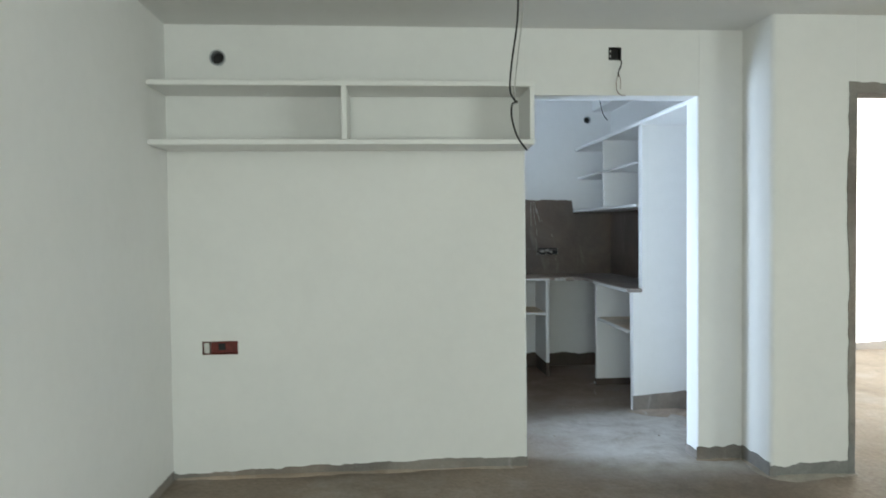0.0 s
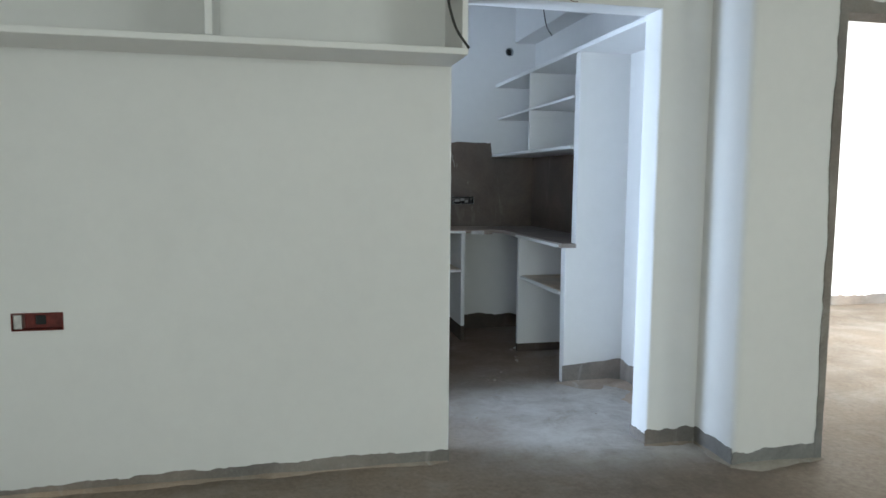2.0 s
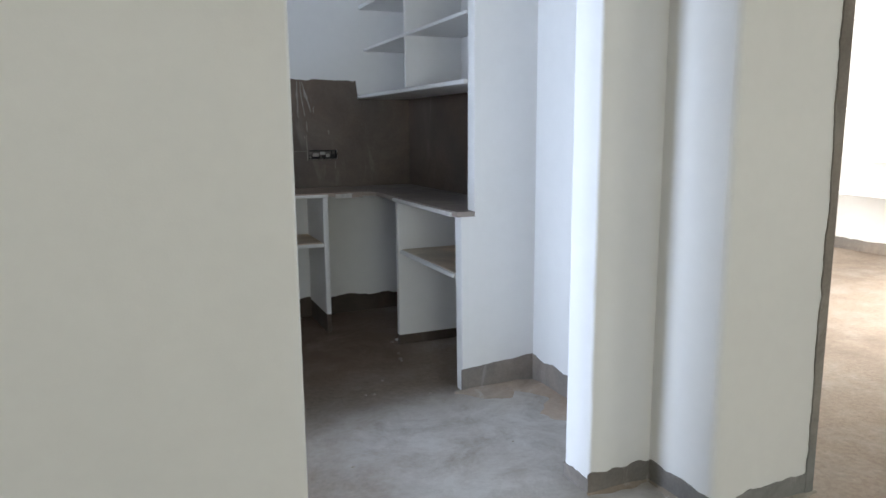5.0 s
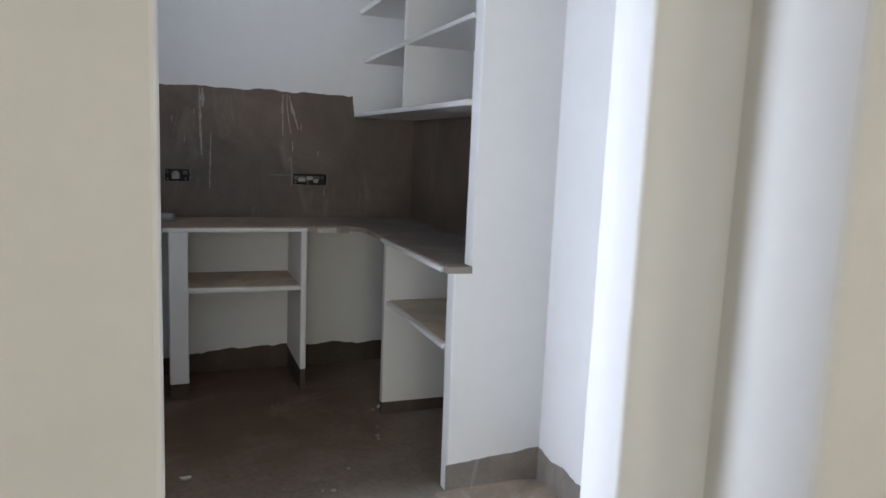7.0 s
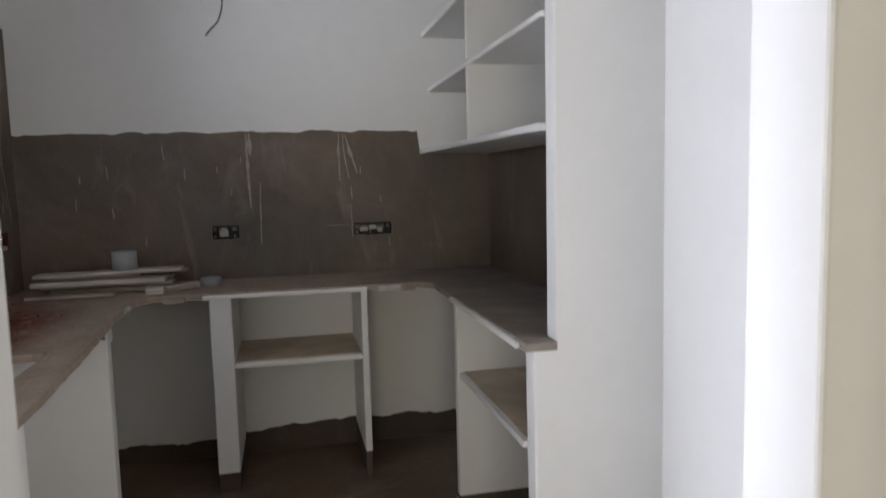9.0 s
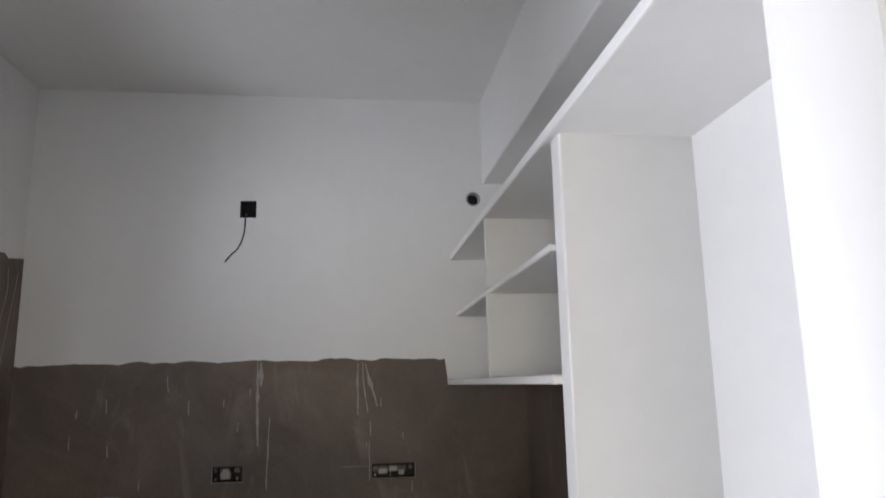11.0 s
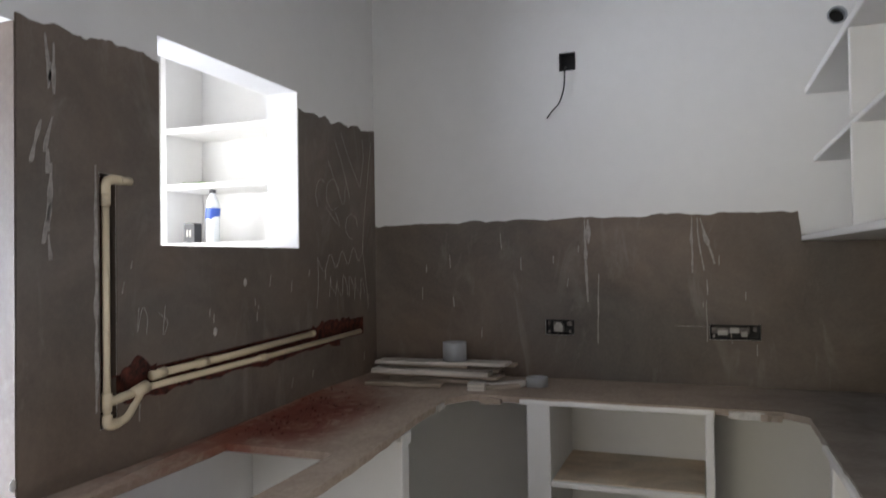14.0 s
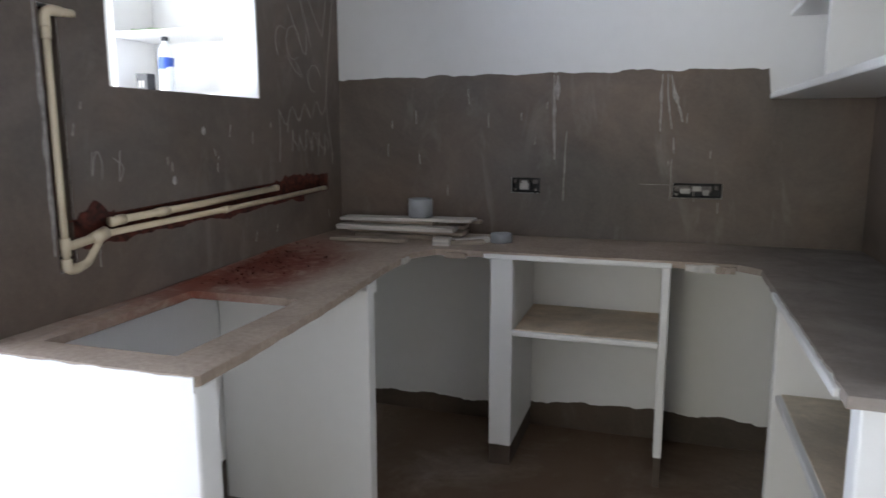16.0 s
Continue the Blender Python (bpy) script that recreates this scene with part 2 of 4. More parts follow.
def tube(bm, points, radius, seg=8):
    """A round rod along a smooth line through the points."""
    pts = [Vector(p) for p in points]
    rings = []
    for i, p in enumerate(pts):
        way = (pts[min(i + 1, len(pts) - 1)] - pts[max(i - 1, 0)]).normalized()
        side = way.cross(Vector((0.31, 0.2, 0.93))).normalized()
        up = side.cross(way)
        rings.append([bm.verts.new(p + radius * (math.cos(a) * side + math.sin(a) * up)) for a in [2 * math.pi * k / seg for k in range(seg)]])
    for a, b in zip(rings, rings[1:]):
        for k in range(seg):
            bm.faces.new((a[k], a[(k + 1) % seg], b[(k + 1) % seg], b[k]))
    bm.faces.new(rings[0][::-1])
    bm.faces.new(rings[-1])
    return bm


def spline(points, steps=8):
    """Catmull-Rom points through the given ones."""
    p = [Vector(q) for q in points]
    p = [2 * p[0] - p[1]] + p + [2 * p[-1] - p[-2]]
    out = []
    for a, b, c, d in zip(p, p[1:], p[2:], p[3:]):
        for s in range(steps):
            t = s / steps
            out.append(0.5 * (2 * b + (c - a) * t + (2 * a - 5 * b + 4 * c - d) * t * t + (3 * b - a - 3 * c + d) * t ** 3))
    return out + [p[-2]]


def part(name, bm, material, parent=None, label="", smooth=False):
    me = bpy.data.meshes.new(name)
    bmesh.ops.recalc_face_normals(bm, faces=bm.faces)
    bm.to_mesh(me)
    bm.free()
    me.materials.append(material)
    if smooth:
        me.shade_smooth()
    ob = new(name, me)
    if parent is not None:
        ob.parent = parent
    if label:
        ob["label"] = label
    return ob


def thing(name, at, label, category, group="", kind=""):
    ob = new(name)
    ob.location = at
    return tagged(ob, label, category, group, kind)


def piece(name, bm, material, parent, label="", smooth=False):
    """A part whose mesh was drawn in world metres, put under an Empty elsewhere."""
    bmesh.ops.translate(bm, vec=-parent.location, verts=bm.verts)
    return part(name, bm, material, parent, label, smooth)


def structure(name, bm, material, label="", smooth=False):
    return tagged(part(name, bm, material, None, "", smooth), label, "", "", "structure")


def cut(ob, *cutters):
    """Takes boxes and cylinders out of a mesh for good, one by one."""
    if len(cutters) > 1:
        for make in cutters:
            cut(ob, make)
        return ob
    bm = bmesh.new()
    cutters[0](bm)
    tool = part("tool", bm, BLACK)
    mod = ob.modifiers.new("cut", "BOOLEAN")
    mod.operation, mod.object, mod.solver = "DIFFERENCE", tool, "EXACT"
    mod.use_self = True
    me = bpy.data.meshes.new_from_object(ob.evaluated_get(bpy.context.evaluated_depsgraph_get()))
    ob.modifiers.remove(mod)
    old = ob.data
    mats = list(old.materials)
    ob.data = me
    me.materials.clear()
    for m in mats:
        me.materials.append(m)
    for poly in me.polygons:
        poly.material_index = 0
    bpy.data.meshes.remove(old)
    bpy.data.objects.remove(tool)
    return ob


def wob(u, seed, scale=1.0):
    return noise.noise((u * scale, seed * 7.31, 0.5))


def ragged(low, high, seed, rough=0.012, slow=0.03, scale=1.6):
    """An uneven hand-made edge between two heights."""
    def f(u, k):
        h = low + (high - low) * k
        return h + slow * wob(u, seed, scale) + rough * wob(u, seed + 3, 14) + rough * 0.5 * wob(u, seed + 5, 45)
    return f


def coat(name, place, u0, u1, bottom, top, material, thick=0.005, step=0.012):
    """A thin trowelled layer on a wall. place(u, v, d): world point at u along, v up, d out. bottom, top: functions of u and of the part of the way."""
    bm = bmesh.new()
    n = max(2, int((u1 - u0) / step))
    cols = []
    for i in range(n + 1):
        k = i / n
        u = u0 + (u1 - u0) * k
        lo, hi = bottom(u, k), top(u, k)
        hi = max(hi, lo + 0.004)
        cols.append([bm.verts.new(place(u, v, d)) for v, d in ((lo, 0.0), (lo, thick), (hi, thick), (hi, 0.0))])
    for a, b in zip(cols, cols[1:]):
        for j in range(3):
            bm.faces.new((a[j], b[j], b[j + 1], a[j + 1]))
    bm.faces.new(cols[0])
    bm.faces.new(cols[-1][::-1])
    return part(name, bm, material)


def flat(v):
    return lambda u, k: v


def on_y(y, side=-1):
    return lambda u, v, d: (u, y + side * d, v)


def on_x(x, side=1):
    return lambda u, v, d: (x + side * d, u, v)


def prism(points, z0, z1, rounds):
    """A wall block of the given outline with its upright corners rounded."""
    bm = bmesh.new()
    face = bm.faces.new([bm.verts.new((x, y, z0)) for x, y in points])
    up = bmesh.ops.extrude_face_region(bm, geom=[face])["geom"]
    bmesh.ops.translate(bm, vec=(0, 0, z1 - z0), verts=[v for v in up if isinstance(v, bmesh.types.BMVert)])
    for (x, y), r in zip(points, rounds):
        if r:
            es = [e for e in bm.edges if all(abs(v.co.x - x) < 1e-4 and abs(v.co.y - y) < 1e-4 for v in e.verts)]
            bmesh.ops.bevel(bm, geom=es, offset=r, segments=4, affect="EDGES", profile=0.5)
    return bm


# ---- structure ----
LIVING_TOP, KITCHEN_TOP = 2.555, 3.01
WEST, BACK, EAST = -0.114, 7.345, 2.265   # inner faces of the kitchen's walls


def sheet(x0, x1, y0, y1, step, height):
    bm = bmesh.new()
    nx, ny = int((x1 - x0) / step), int((y1 - y0) / step)
    grid = [[bm.verts.new((x0 + (x1 - x0) * i / nx, y0 + (y1 - y0) * j / ny, height(x0 + (x1 - x0) * i / nx, y0 + (y1 - y0) * j / ny)))
             for i in range(nx + 1)] for j in range(ny + 1)]
    for j in range(ny):
        for i in range(nx):
            bm.faces.new((grid[j][i], grid[j][i + 1], grid[j + 1][i + 1], grid[j + 1][i]))
    return bm


def ground_height(x, y):
    return 0.006 * noise.noise((x * 1.7, y * 1.7, 0.3)) + 0.003 * noise.noise((x * 7, y * 7, 1.3)) - 0.004


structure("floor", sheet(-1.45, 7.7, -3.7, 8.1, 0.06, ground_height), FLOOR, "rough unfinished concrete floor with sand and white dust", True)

# partition between living room and kitchen
def door_head(bm):
    box(bm, -1.37, 0.808, 4.40, 4.57, -0.02, 3.2, 0.012, 3)
    box(bm, 0.78, 1.86, 4.402, 4.568, 2.17, 3.2)
    return bm


wall_front = structure("wall_front", door_head(bmesh.new()), WHITE, "white painted partition wall with a wide kitchen opening")
pillar = structure("wall_pillar", prism([(1.842, 4.40), (2.115, 4.40), (2.115, 4.08), (2.60, 4.08), (2.60, 4.23), (2.42, 4.23), (2.42, 4.565), (1.842, 4.565)],
                                        -0.02, 3.2, [0.012, 0, 0.03, 0.006, 0.006, 0, 0, 0.012]), WHITE, "white stepped wall pillar between two openings", False)
bm = bmesh.new()
box(bm, 2.58, 3.52, 4.082, 4.228, 2.13, 3.2)
box(bm, 3.50, 4.75, 4.08, 4.23, -0.02, 3.2, 0.006)
wall_door = structure("wall_door", bm, WHITE, "white painted wall over a bare doorway")
structure("wall_living_west", boxed(-1.37, -1.22, -3.6, 4.42, -0.02, 3.2), WHITE, "plain white painted living room wall")
# unseen wall; its opening is added to hold the east fill lamp
bm = bmesh.new()
box(bm, 4.6, 4.75, -3.6, -1.8, -0.02, 3.2)
box(bm, 4.6, 4.75, 0.6, 4.1, -0.02, 3.2)
box(bm, 4.602, 4.748, -1.82, 0.62, -0.02, 0.85)
box(bm, 4.602, 4.748, -1.82, 0.62, 2.25, 3.2)
structure("wall_living_east", bm, WHITE, "unseen white living room wall with an opening added for fill light")
bm = bmesh.new()
box(bm, -1.37, -1.15, -3.6, -3.45, -0.02, 3.2)
box(bm, 0.8, 4.75, -3.6, -3.45, -0.02, 3.2)
box(bm, -1.17, 0.82, -3.598, -3.452, 2.4, 3.2)
structure("wall_living_south", bm, WHITE, "white wall with a wide balcony opening")
structure("ceiling_living", boxed(-1.37, 4.75, -3.6, 4.40, LIVING_TOP, LIVING_TOP + 0.12), CEIL, "plain matt white living room ceiling")

# kitchen shell
wall_back = structure("wall_kitchen_back", boxed(-1.5, 2.42, BACK, BACK + 0.15, -0.02, 3.2), WHITE, "white painted kitchen wall above bare cement")
bm = boxed(-0.265, WEST, 4.565, BACK, -0.02, 3.2)
wall_west = structure("wall_kitchen_west", bm, WHITE, "kitchen wall with a serving hatch and a utility doorway")
wall_east = structure("wall_kitchen_east", boxed(EAST, 2.42, 4.20, BACK, -0.02, 3.2), WHITE, "white painted wall behind shelves and fridge recess")
structure("beam", boxed(2.07, EAST + 0.01, 4.57, BACK, 2.565, KITCHEN_TOP + 0.01, 0.008), CEIL, "plastered concrete beam under the kitchen ceiling")
ceiling_k = structure("ceiling_kitchen", boxed(-0.265, 2.42, 4.57, BACK, KITCHEN_TOP, KITCHEN_TOP + 0.12), CEIL, "matt white kitchen ceiling with a lamp hole")
cut(ceiling_k, lambda b: cylinder(b, (0.335, 6.05, KITCHEN_TOP), (0, 0, 1), 0.04, 0.1))

# wash area beyond the hatch
bm = bmesh.new()
box(bm, -1.60, -1.45, 4.40, 4.68, -0.02, 3.2)
box(bm, -1.60, -1.45, 5.90, 6.02, -0.02, 3.2)
box(bm, -1.60, -1.45, 6.90, 7.50, -0.02, 3.2)
# the opening between these two blocks is added for the shelf fill lamp
box(bm, -1.598, -1.452, 6.01, 6.91, -0.02, 1.2)
box(bm, -1.598, -1.452, 6.01, 6.91, 2.28, 3.2)
box(bm, -1.598, -1.452, 4.67, 5.91, 2.28, 3.2)
structure("wall_wash_west", bm, WHITE, "white wash area wall with a door and an opening added for fill light")
structure("wall_wash_south", boxed(-1.5, -1.36, 4.38, 4.58, -0.02, 3.2), WHITE, "white end wall of the wash area")
structure("ceiling_wash", boxed(-1.6, -0.26, 4.57, 7.5, 2.75, 2.87), CEIL, "white ceiling of the wash area")

# bedroom beyond the doorway
structure("wall_bedroom_north", boxed(2.3, 7.65, 7.80, 7.95, -0.02, 3.2), WHITE, "bright white bedroom wall")
structure("wall_bedroom_east", boxed(7.5, 7.65, 4.0, 7.81, -0.02, 3.2), WHITE, "bright white bedroom wall with shelves")
structure("wall_bedroom_west", boxed(2.3, 2.42, BACK + 0.15, 7.81, -0.02, 3.2), WHITE, "short white bedroom wall")
bm = bmesh.new()
box(bm, 4.74, 4.9, 4.08, 4.23, -0.02, 3.2)
box(bm, 6.8, 7.6, 4.08, 4.23, -0.02, 3.2)
box(bm, 4.88, 6.82, 4.082, 4.228, -0.02, 0.4)
box(bm, 4.88, 6.82, 4.082, 4.228, 2.5, 3.2)
structure("wall_bedroom_south", bm, WHITE, "white bedroom wall with a wide window opening")
structure("ceiling_bedroom", boxed(2.42, 7.6, 4.2, 7.9, 3.0, 3.12), CEIL, "white bedroom ceiling")

# bare cement coats and unpainted skirting strips
def strip(name, place, u0, u1, low, high, seed, material=SKIRT, slow=0.02):
    return tagged(coat(name, place, u0, u1, flat(-0.02), ragged(low, high, seed, 0.014, slow), material, 0.004), "bare grey cement strip with a ragged painted edge", "", "", "structure")


strip("skirting_front", on_y(4.40), -1.22, 0.808, 0.035, 0.055, 1)
strip("skirting_west", on_x(-1.22), 0.5, 4.396, 0.04, 0.05, 2)
strip("skirting_pillar", on_y(4.40), 1.833, 2.112, 0.07, 0.075, 3, SKIRT, 0.008)
strip("skirting_step", on_x(2.115, -1), 4.084, 4.396, 0.075, 0.085, 4, SKIRT, 0.008)
strip("skirting_door", on_y(4.08), 2.113, 2.60, 0.06, 0.075, 5, SKIRT, 0.015)
strip("skirting_jamb", on_x(1.842, -1), 4.40, 4.565, 0.06, 0.05, 6, SKIRT, 0.008)
strip("skirting_recess", on_x(EAST, -1), 4.565, 5.52, 0.12, 0.13, 7)
strip("skirting_back", on_y(BACK), WEST, EAST, 0.10, 0.12, 8, DAMP, 0.045)
strip("skirting_kitchen_east", on_x(EAST, -1), 5.585, BACK - 0.005, 0.11, 0.12, 9, DAMP, 0.04)
strip("skirting_sink", on_x(WEST), 5.382, 6.268, 0.13, 0.15, 12, DAMP, 0.035)
strip("skirting_corner", on_x(WEST), 6.330, BACK - 0.006, 0.12, 0.11, 13, DAMP, 0.03)
strip("skirting_bedroom_north", on_y(7.80), 2.42, 7.5, 0.08, 0.1, 10, SKIRT, 0.03)
strip("skirting_bedroom_east", on_x(7.5, -1), 4.3, 7.795, 0.1, 0.11, 11, SKIRT, 0.03)

upper = ragged(1.672, 1.681, 20, 0.010, 0.008)
coat_back = tagged(coat("cement_back", on_y(BACK), WEST, EAST, flat(0.90), lambda u, k: upper(u, k) if u < 1.86 else 1.578, GREY, 0.006), "bare brown-grey cement backsplash with white scrapes", "", "", "structure")
coat_east = tagged(coat("cement_east", on_x(EAST, -1), 5.583, BACK - 0.006, flat(0.90), flat(1.552), GREY, 0.006), "bare cement backsplash under wall shelves", "", "", "structure")
REVEAL_X = -0.205
left_top = ragged(2.10, 2.155, 23, 0.02, 0.035, 3.4)
coat_west = tagged(coat("cement_west", on_x(WEST), 5.324, BACK - 0.006, flat(0.88), left_top, GREY, 0.006), "bare cement wall round a serving hatch", "", "", "structure")
tagged(coat("cement_reveal", lambda u, v, d: (v, 5.322 - d, u), -0.01, 2.1, ragged(REVEAL_X, REVEAL_X, 87, 0.006, 0.01, 3), flat(WEST + 0.006), GREY, 0.004), "grey cement on the utility door reveal", "", "", "structure")
for nm, f in (("cement_jamb", lambda u, v, d: (2.60 - v, 4.08 - d, u)),):
    tagged(coat(nm, f, 0.0, 2.19, flat(-0.003), ragged(0.045, 0.035, 31, 0.008, 0.018, 2), SKIRT, 0.006), "rough cement edge of a bare doorway", "", "", "structure")
tagged(coat("cement_jamb_inside", lambda u, v, d: (2.60 + d, v, u), 0.0, 2.13, flat(4.076), flat(4.232), SKIRT, 0.004), "rough cement edge of a bare doorway", "", "", "structure")
tagged(coat("cement_head", on_y(4.08), 2.601, 3.50, flat(2.128), ragged(2.175, 2.185, 33, 0.012, 0.015, 3), SKIRT, 0.006), "rough cement edge over a bare doorway", "", "", "structure")
tagged(coat("cement_head_inside", lambda u, v, d: (u, v, 2.13 - d), 2.601, 3.50, flat(4.076), flat(4.232), SKIRT, 0.004), "rough cement edge over a bare doorway", "", "", "structure")

# openings cut for hatch, sockets and pipes
HATCH = lambda b: box(b, -0.4, WEST + 0.03, 5.81, 6.615, 1.55, 2.21)
DOORWAY = lambda b: box(b, -0.4, WEST + 0.03, 4.4, 5.322, -0.1, 2.1)
RISER = lambda b: box(b, WEST - 0.045, WEST + 0.02, 5.575, 5.635, 1.03, 1.75)


def chase_low(y):
    return 1.100 + 0.0225 * (y - 5.6)


def chase_high(y):
    return 1.172 + 0.030 * (y - 5.6)


def CHASE(b):
    """A slot that climbs along the wall with the pipes."""
    known = set(b.verts)
    box(b, WEST - 0.046, WEST + 0.021, 5.60, 7.19, 0, 1)
    for v in b.verts:
        if v not in known:
            v.co.z = chase_high(v.co.y) if v.co.z > 0.5 else chase_low(v.co.y)



cut(coat_west, HATCH, RISER, CHASE)
cut(wall_west, HATCH, DOORWAY, RISER, CHASE, lambda b: box(b, WEST - 0.05, WEST + 0.02, 5.47, 5.55, 2.40, 2.48),
    lambda b: cylinder(b, (WEST, 6.20, 2.83), (1, 0, 0), 0.112, 0.08, 32))
SOCKETS = (lambda b: box(b, 0.778, 0.912, BACK - 0.03, BACK + 0.05, 1.135, 1.205), lambda b: box(b, 1.502, 1.706, BACK - 0.03, BACK + 0.05, 1.13, 1.195))
cut(coat_back, *SOCKETS)
cut(wall_back, *SOCKETS, lambda b: box(b, 0.860, 0.937, BACK - 0.03, BACK + 0.05, 2.375, 2.46), lambda b: cylinder(b, (2.02, BACK, 2.485), (0, 1, 0), 0.038, 0.1))
cut(wall_front, lambda b: box(b, -1.048, -0.85, 4.37, 4.45, 0.70, 0.776), lambda b: cylinder(b, (-0.933, 4.40, 2.37), (0, 1, 0), 0.045, 0.1),
    lambda b: box(b, 1.305, 1.38, 4.37, 4.45, 2.375, 2.45))
cut(wall_door, lambda b: box(b, 2.975, 3.045, 4.06, 4.13, 2.41, 2.49))


# ---- built-in masonry furniture ----
def wall_shelf():
    t = thing("wall_shelf", (-0.2, 4.24, 1.85), "long white plastered box shelf high on the wall", "shelf")
    y0, y1 = 4.08, 4.398
    piece("bottom_slab", boxed(-1.218, 0.80, y0, y1, 1.848, 1.876, 0.005), CABINET, t)
    piece("top_slab", boxed(-1.218, 0.80, y0, y1, 2.155, 2.183, 0.005), CABINET, t)
    piece("divider", boxed(-0.228, -0.198, y0 + 0.002, y1, 1.876, 2.155, 0.004), CABINET, t)
    piece("end_panel", boxed(0.772, 0.798, y0 + 0.002, y1, 1.876, 2.155, 0.004), CABINET, t)


wall_shelf()

TOP0, TOP1 = 0.905, 0.930


def worktop():
    bm = bmesh.new()
    outline = [(WEST + 0.006, 5.297), (0.528, 5.292), (0.540, 5.305), (0.488, 6.45), (0.492, 6.74), (0.56, 6.853), (1.74, 6.853), (1.815, 6.785), (1.815, 5.508), (1.912, 5.508), (1.912, 5.60), (EAST - 0.006, 5.60), (EAST - 0.006, BACK - 0.006), (WEST + 0.006, BACK - 0.006)]
    fine = []
    for (ax, ay), (bx, by) in zip(outline, outline[1:] + outline[:1]):
        n = max(1, int(math.hypot(bx - ax, by - ay) / 0.03))
        fine += [(ax + (bx - ax) * i / n, ay + (by - ay) * i / n) for i in range(n)]
    verts = [bm.verts.new((x + 0.006 * noise.noise((x * 16, y * 16, 3)), y + 0.006 * noise.noise((x * 16, y * 16, 9)), TOP0)) for x, y in fine]
    for v in verts:
        v.co.x = min(max(v.co.x, WEST + 0.006), EAST - 0.006)
        v.co.y = min(v.co.y, BACK - 0.006)
    face = bm.faces.new(verts)
    up = bmesh.ops.extrude_face_region(bm, geom=[face])["geom"]
    bmesh.ops.translate(bm, vec=(0, 0, TOP1 - TOP0), verts=[v for v in up if isinstance(v, bmesh.types.BMVert)])
    # the sink run sits a little lower than the back run
    for v in bm.verts:
        if v.co.x < 0.60:
            v.co.z -= 0.03 * min(1.0, max(0.0, (6.80 - v.co.y) / 0.9))
    top = thing("worktop", (0, 0, 0), "raw brown concrete kitchen counter slab dusted with red brick powder", "worktop")
    ob = part("slab", bm, SLAB, top)
    cut(ob, lambda b: box(b, 0.005, 0.402, 5.40, 5.975, 0.8, 1.0))
    # dry mortar that ran over the slab's front edge
    for x, y, length, along, m in ((1.62, 6.846, 0.12, "x", PALE_STONE), (0.65, 6.843, 0.09, "x", SLAB), (1.70, 6.838, 0.07, "x", SLAB), (0.492, 6.66, 0.06, "y", PALE_STONE)):
        bm = bmesh.new()
        hx, hy = (length / 2, 0.010) if along == "x" else (0.010, length / 2)
        box(bm, x - hx, x + hx, y - hy, y + hy, TOP0 - 0.008, TOP1 - 0.008)
        bmesh.ops.subdivide_edges(bm, edges=bm.edges[:], cuts=3, use_grid_fill=True)
        for v in bm.verts:
            v.co += 0.007 * noise.noise_vector(v.co * 40)
        part("mortar_drip", bm, m, top, "dried mortar drip")
    return top


worktop()


def painted_panel(name, parent, x0, x1, y0, y1, z1, seed, paint_from=0.10):
    """An upright slab, painted to a ragged line above its bare foot."""
    p = piece(name, boxed(x0, x1, y0, y1, paint_from, z1, 0.006), CABINET, parent)
    piece("foot", boxed(x0 + 0.003, x1 - 0.003, y0 + 0.003, y1 - 0.003, -0.015, paint_from + 0.002), DAMP, parent, "bare damp cement foot")
    return p


def sink_cabinet():
    t = thing("sink_cabinet", (0.2, 5.8, 0), "white plastered open sink cabinet under the counter", "cabinet")
    low = TOP0 - 0.03
    piece("end_panel", boxed(WEST + 0.002, 0.530, 5.299, 5.378, -0.01, low, 0.008, 3), CABINET, t)
    # paint carried up over the slab's edge, with a broken upper line
    lip = coat("paint_edge", on_y(5.294), WEST + 0.008, 0.531, flat(low - 0.012), ragged(low + 0.022, low + 0.022, 81, 0.004, 0.001, 6), CABINET, 0.005, 0.006)
    lip.parent = t
    lip.matrix_parent_inverse = Matrix.Translation(-t.location)
    piece("far_panel", boxed(WEST + 0.006, 0.504, 6.27, 6.328, 0.0, TOP0 - 0.031, 0.006, 3), CABINET, t)
    cap = coat("paint_edge", on_x(0.502), 6.262, 6.338, flat(TOP0 - 0.05), ragged(TOP0 - 0.012, TOP0 - 0.006, 83, 0.01, 0.004, 9), CABINET, 0.006, 0.005)
    cap.parent = t
    cap.matrix_parent_inverse = Matrix.Translation(-t.location)


def middle_cabinet():
    t = thing("base_cabinet", (1.14, 7.1, 0), "white open cabinet with one sandy shelf under the counter", "cabinet")
    y0, y1 = 6.86, BACK - 0.006
    painted_panel("side_panel", t, 0.795, 0.892, y0, y1, TOP0, 1, 0.085)
    painted_panel("side_panel", t, 1.475, 1.508, y0, y1, TOP0, 2, 0.12)
    piece("shelf", boxed(0.892, 1.475, y0 + 0.004, y1, 0.575, 0.598, 0.004), CABINET, t)
    piece("shelf_dust", boxed(0.896, 1.471, y0 + 0.02, y1, 0.598, 0.6015), SHELF_DUST, t, "sandy dust on the shelf")
    piece("top_edge", boxed(0.768, 1.51, y0 - 0.012, y0 + 0.05, TOP0 - 0.004, TOP1 - 0.008, 0.005), CABINET, t)


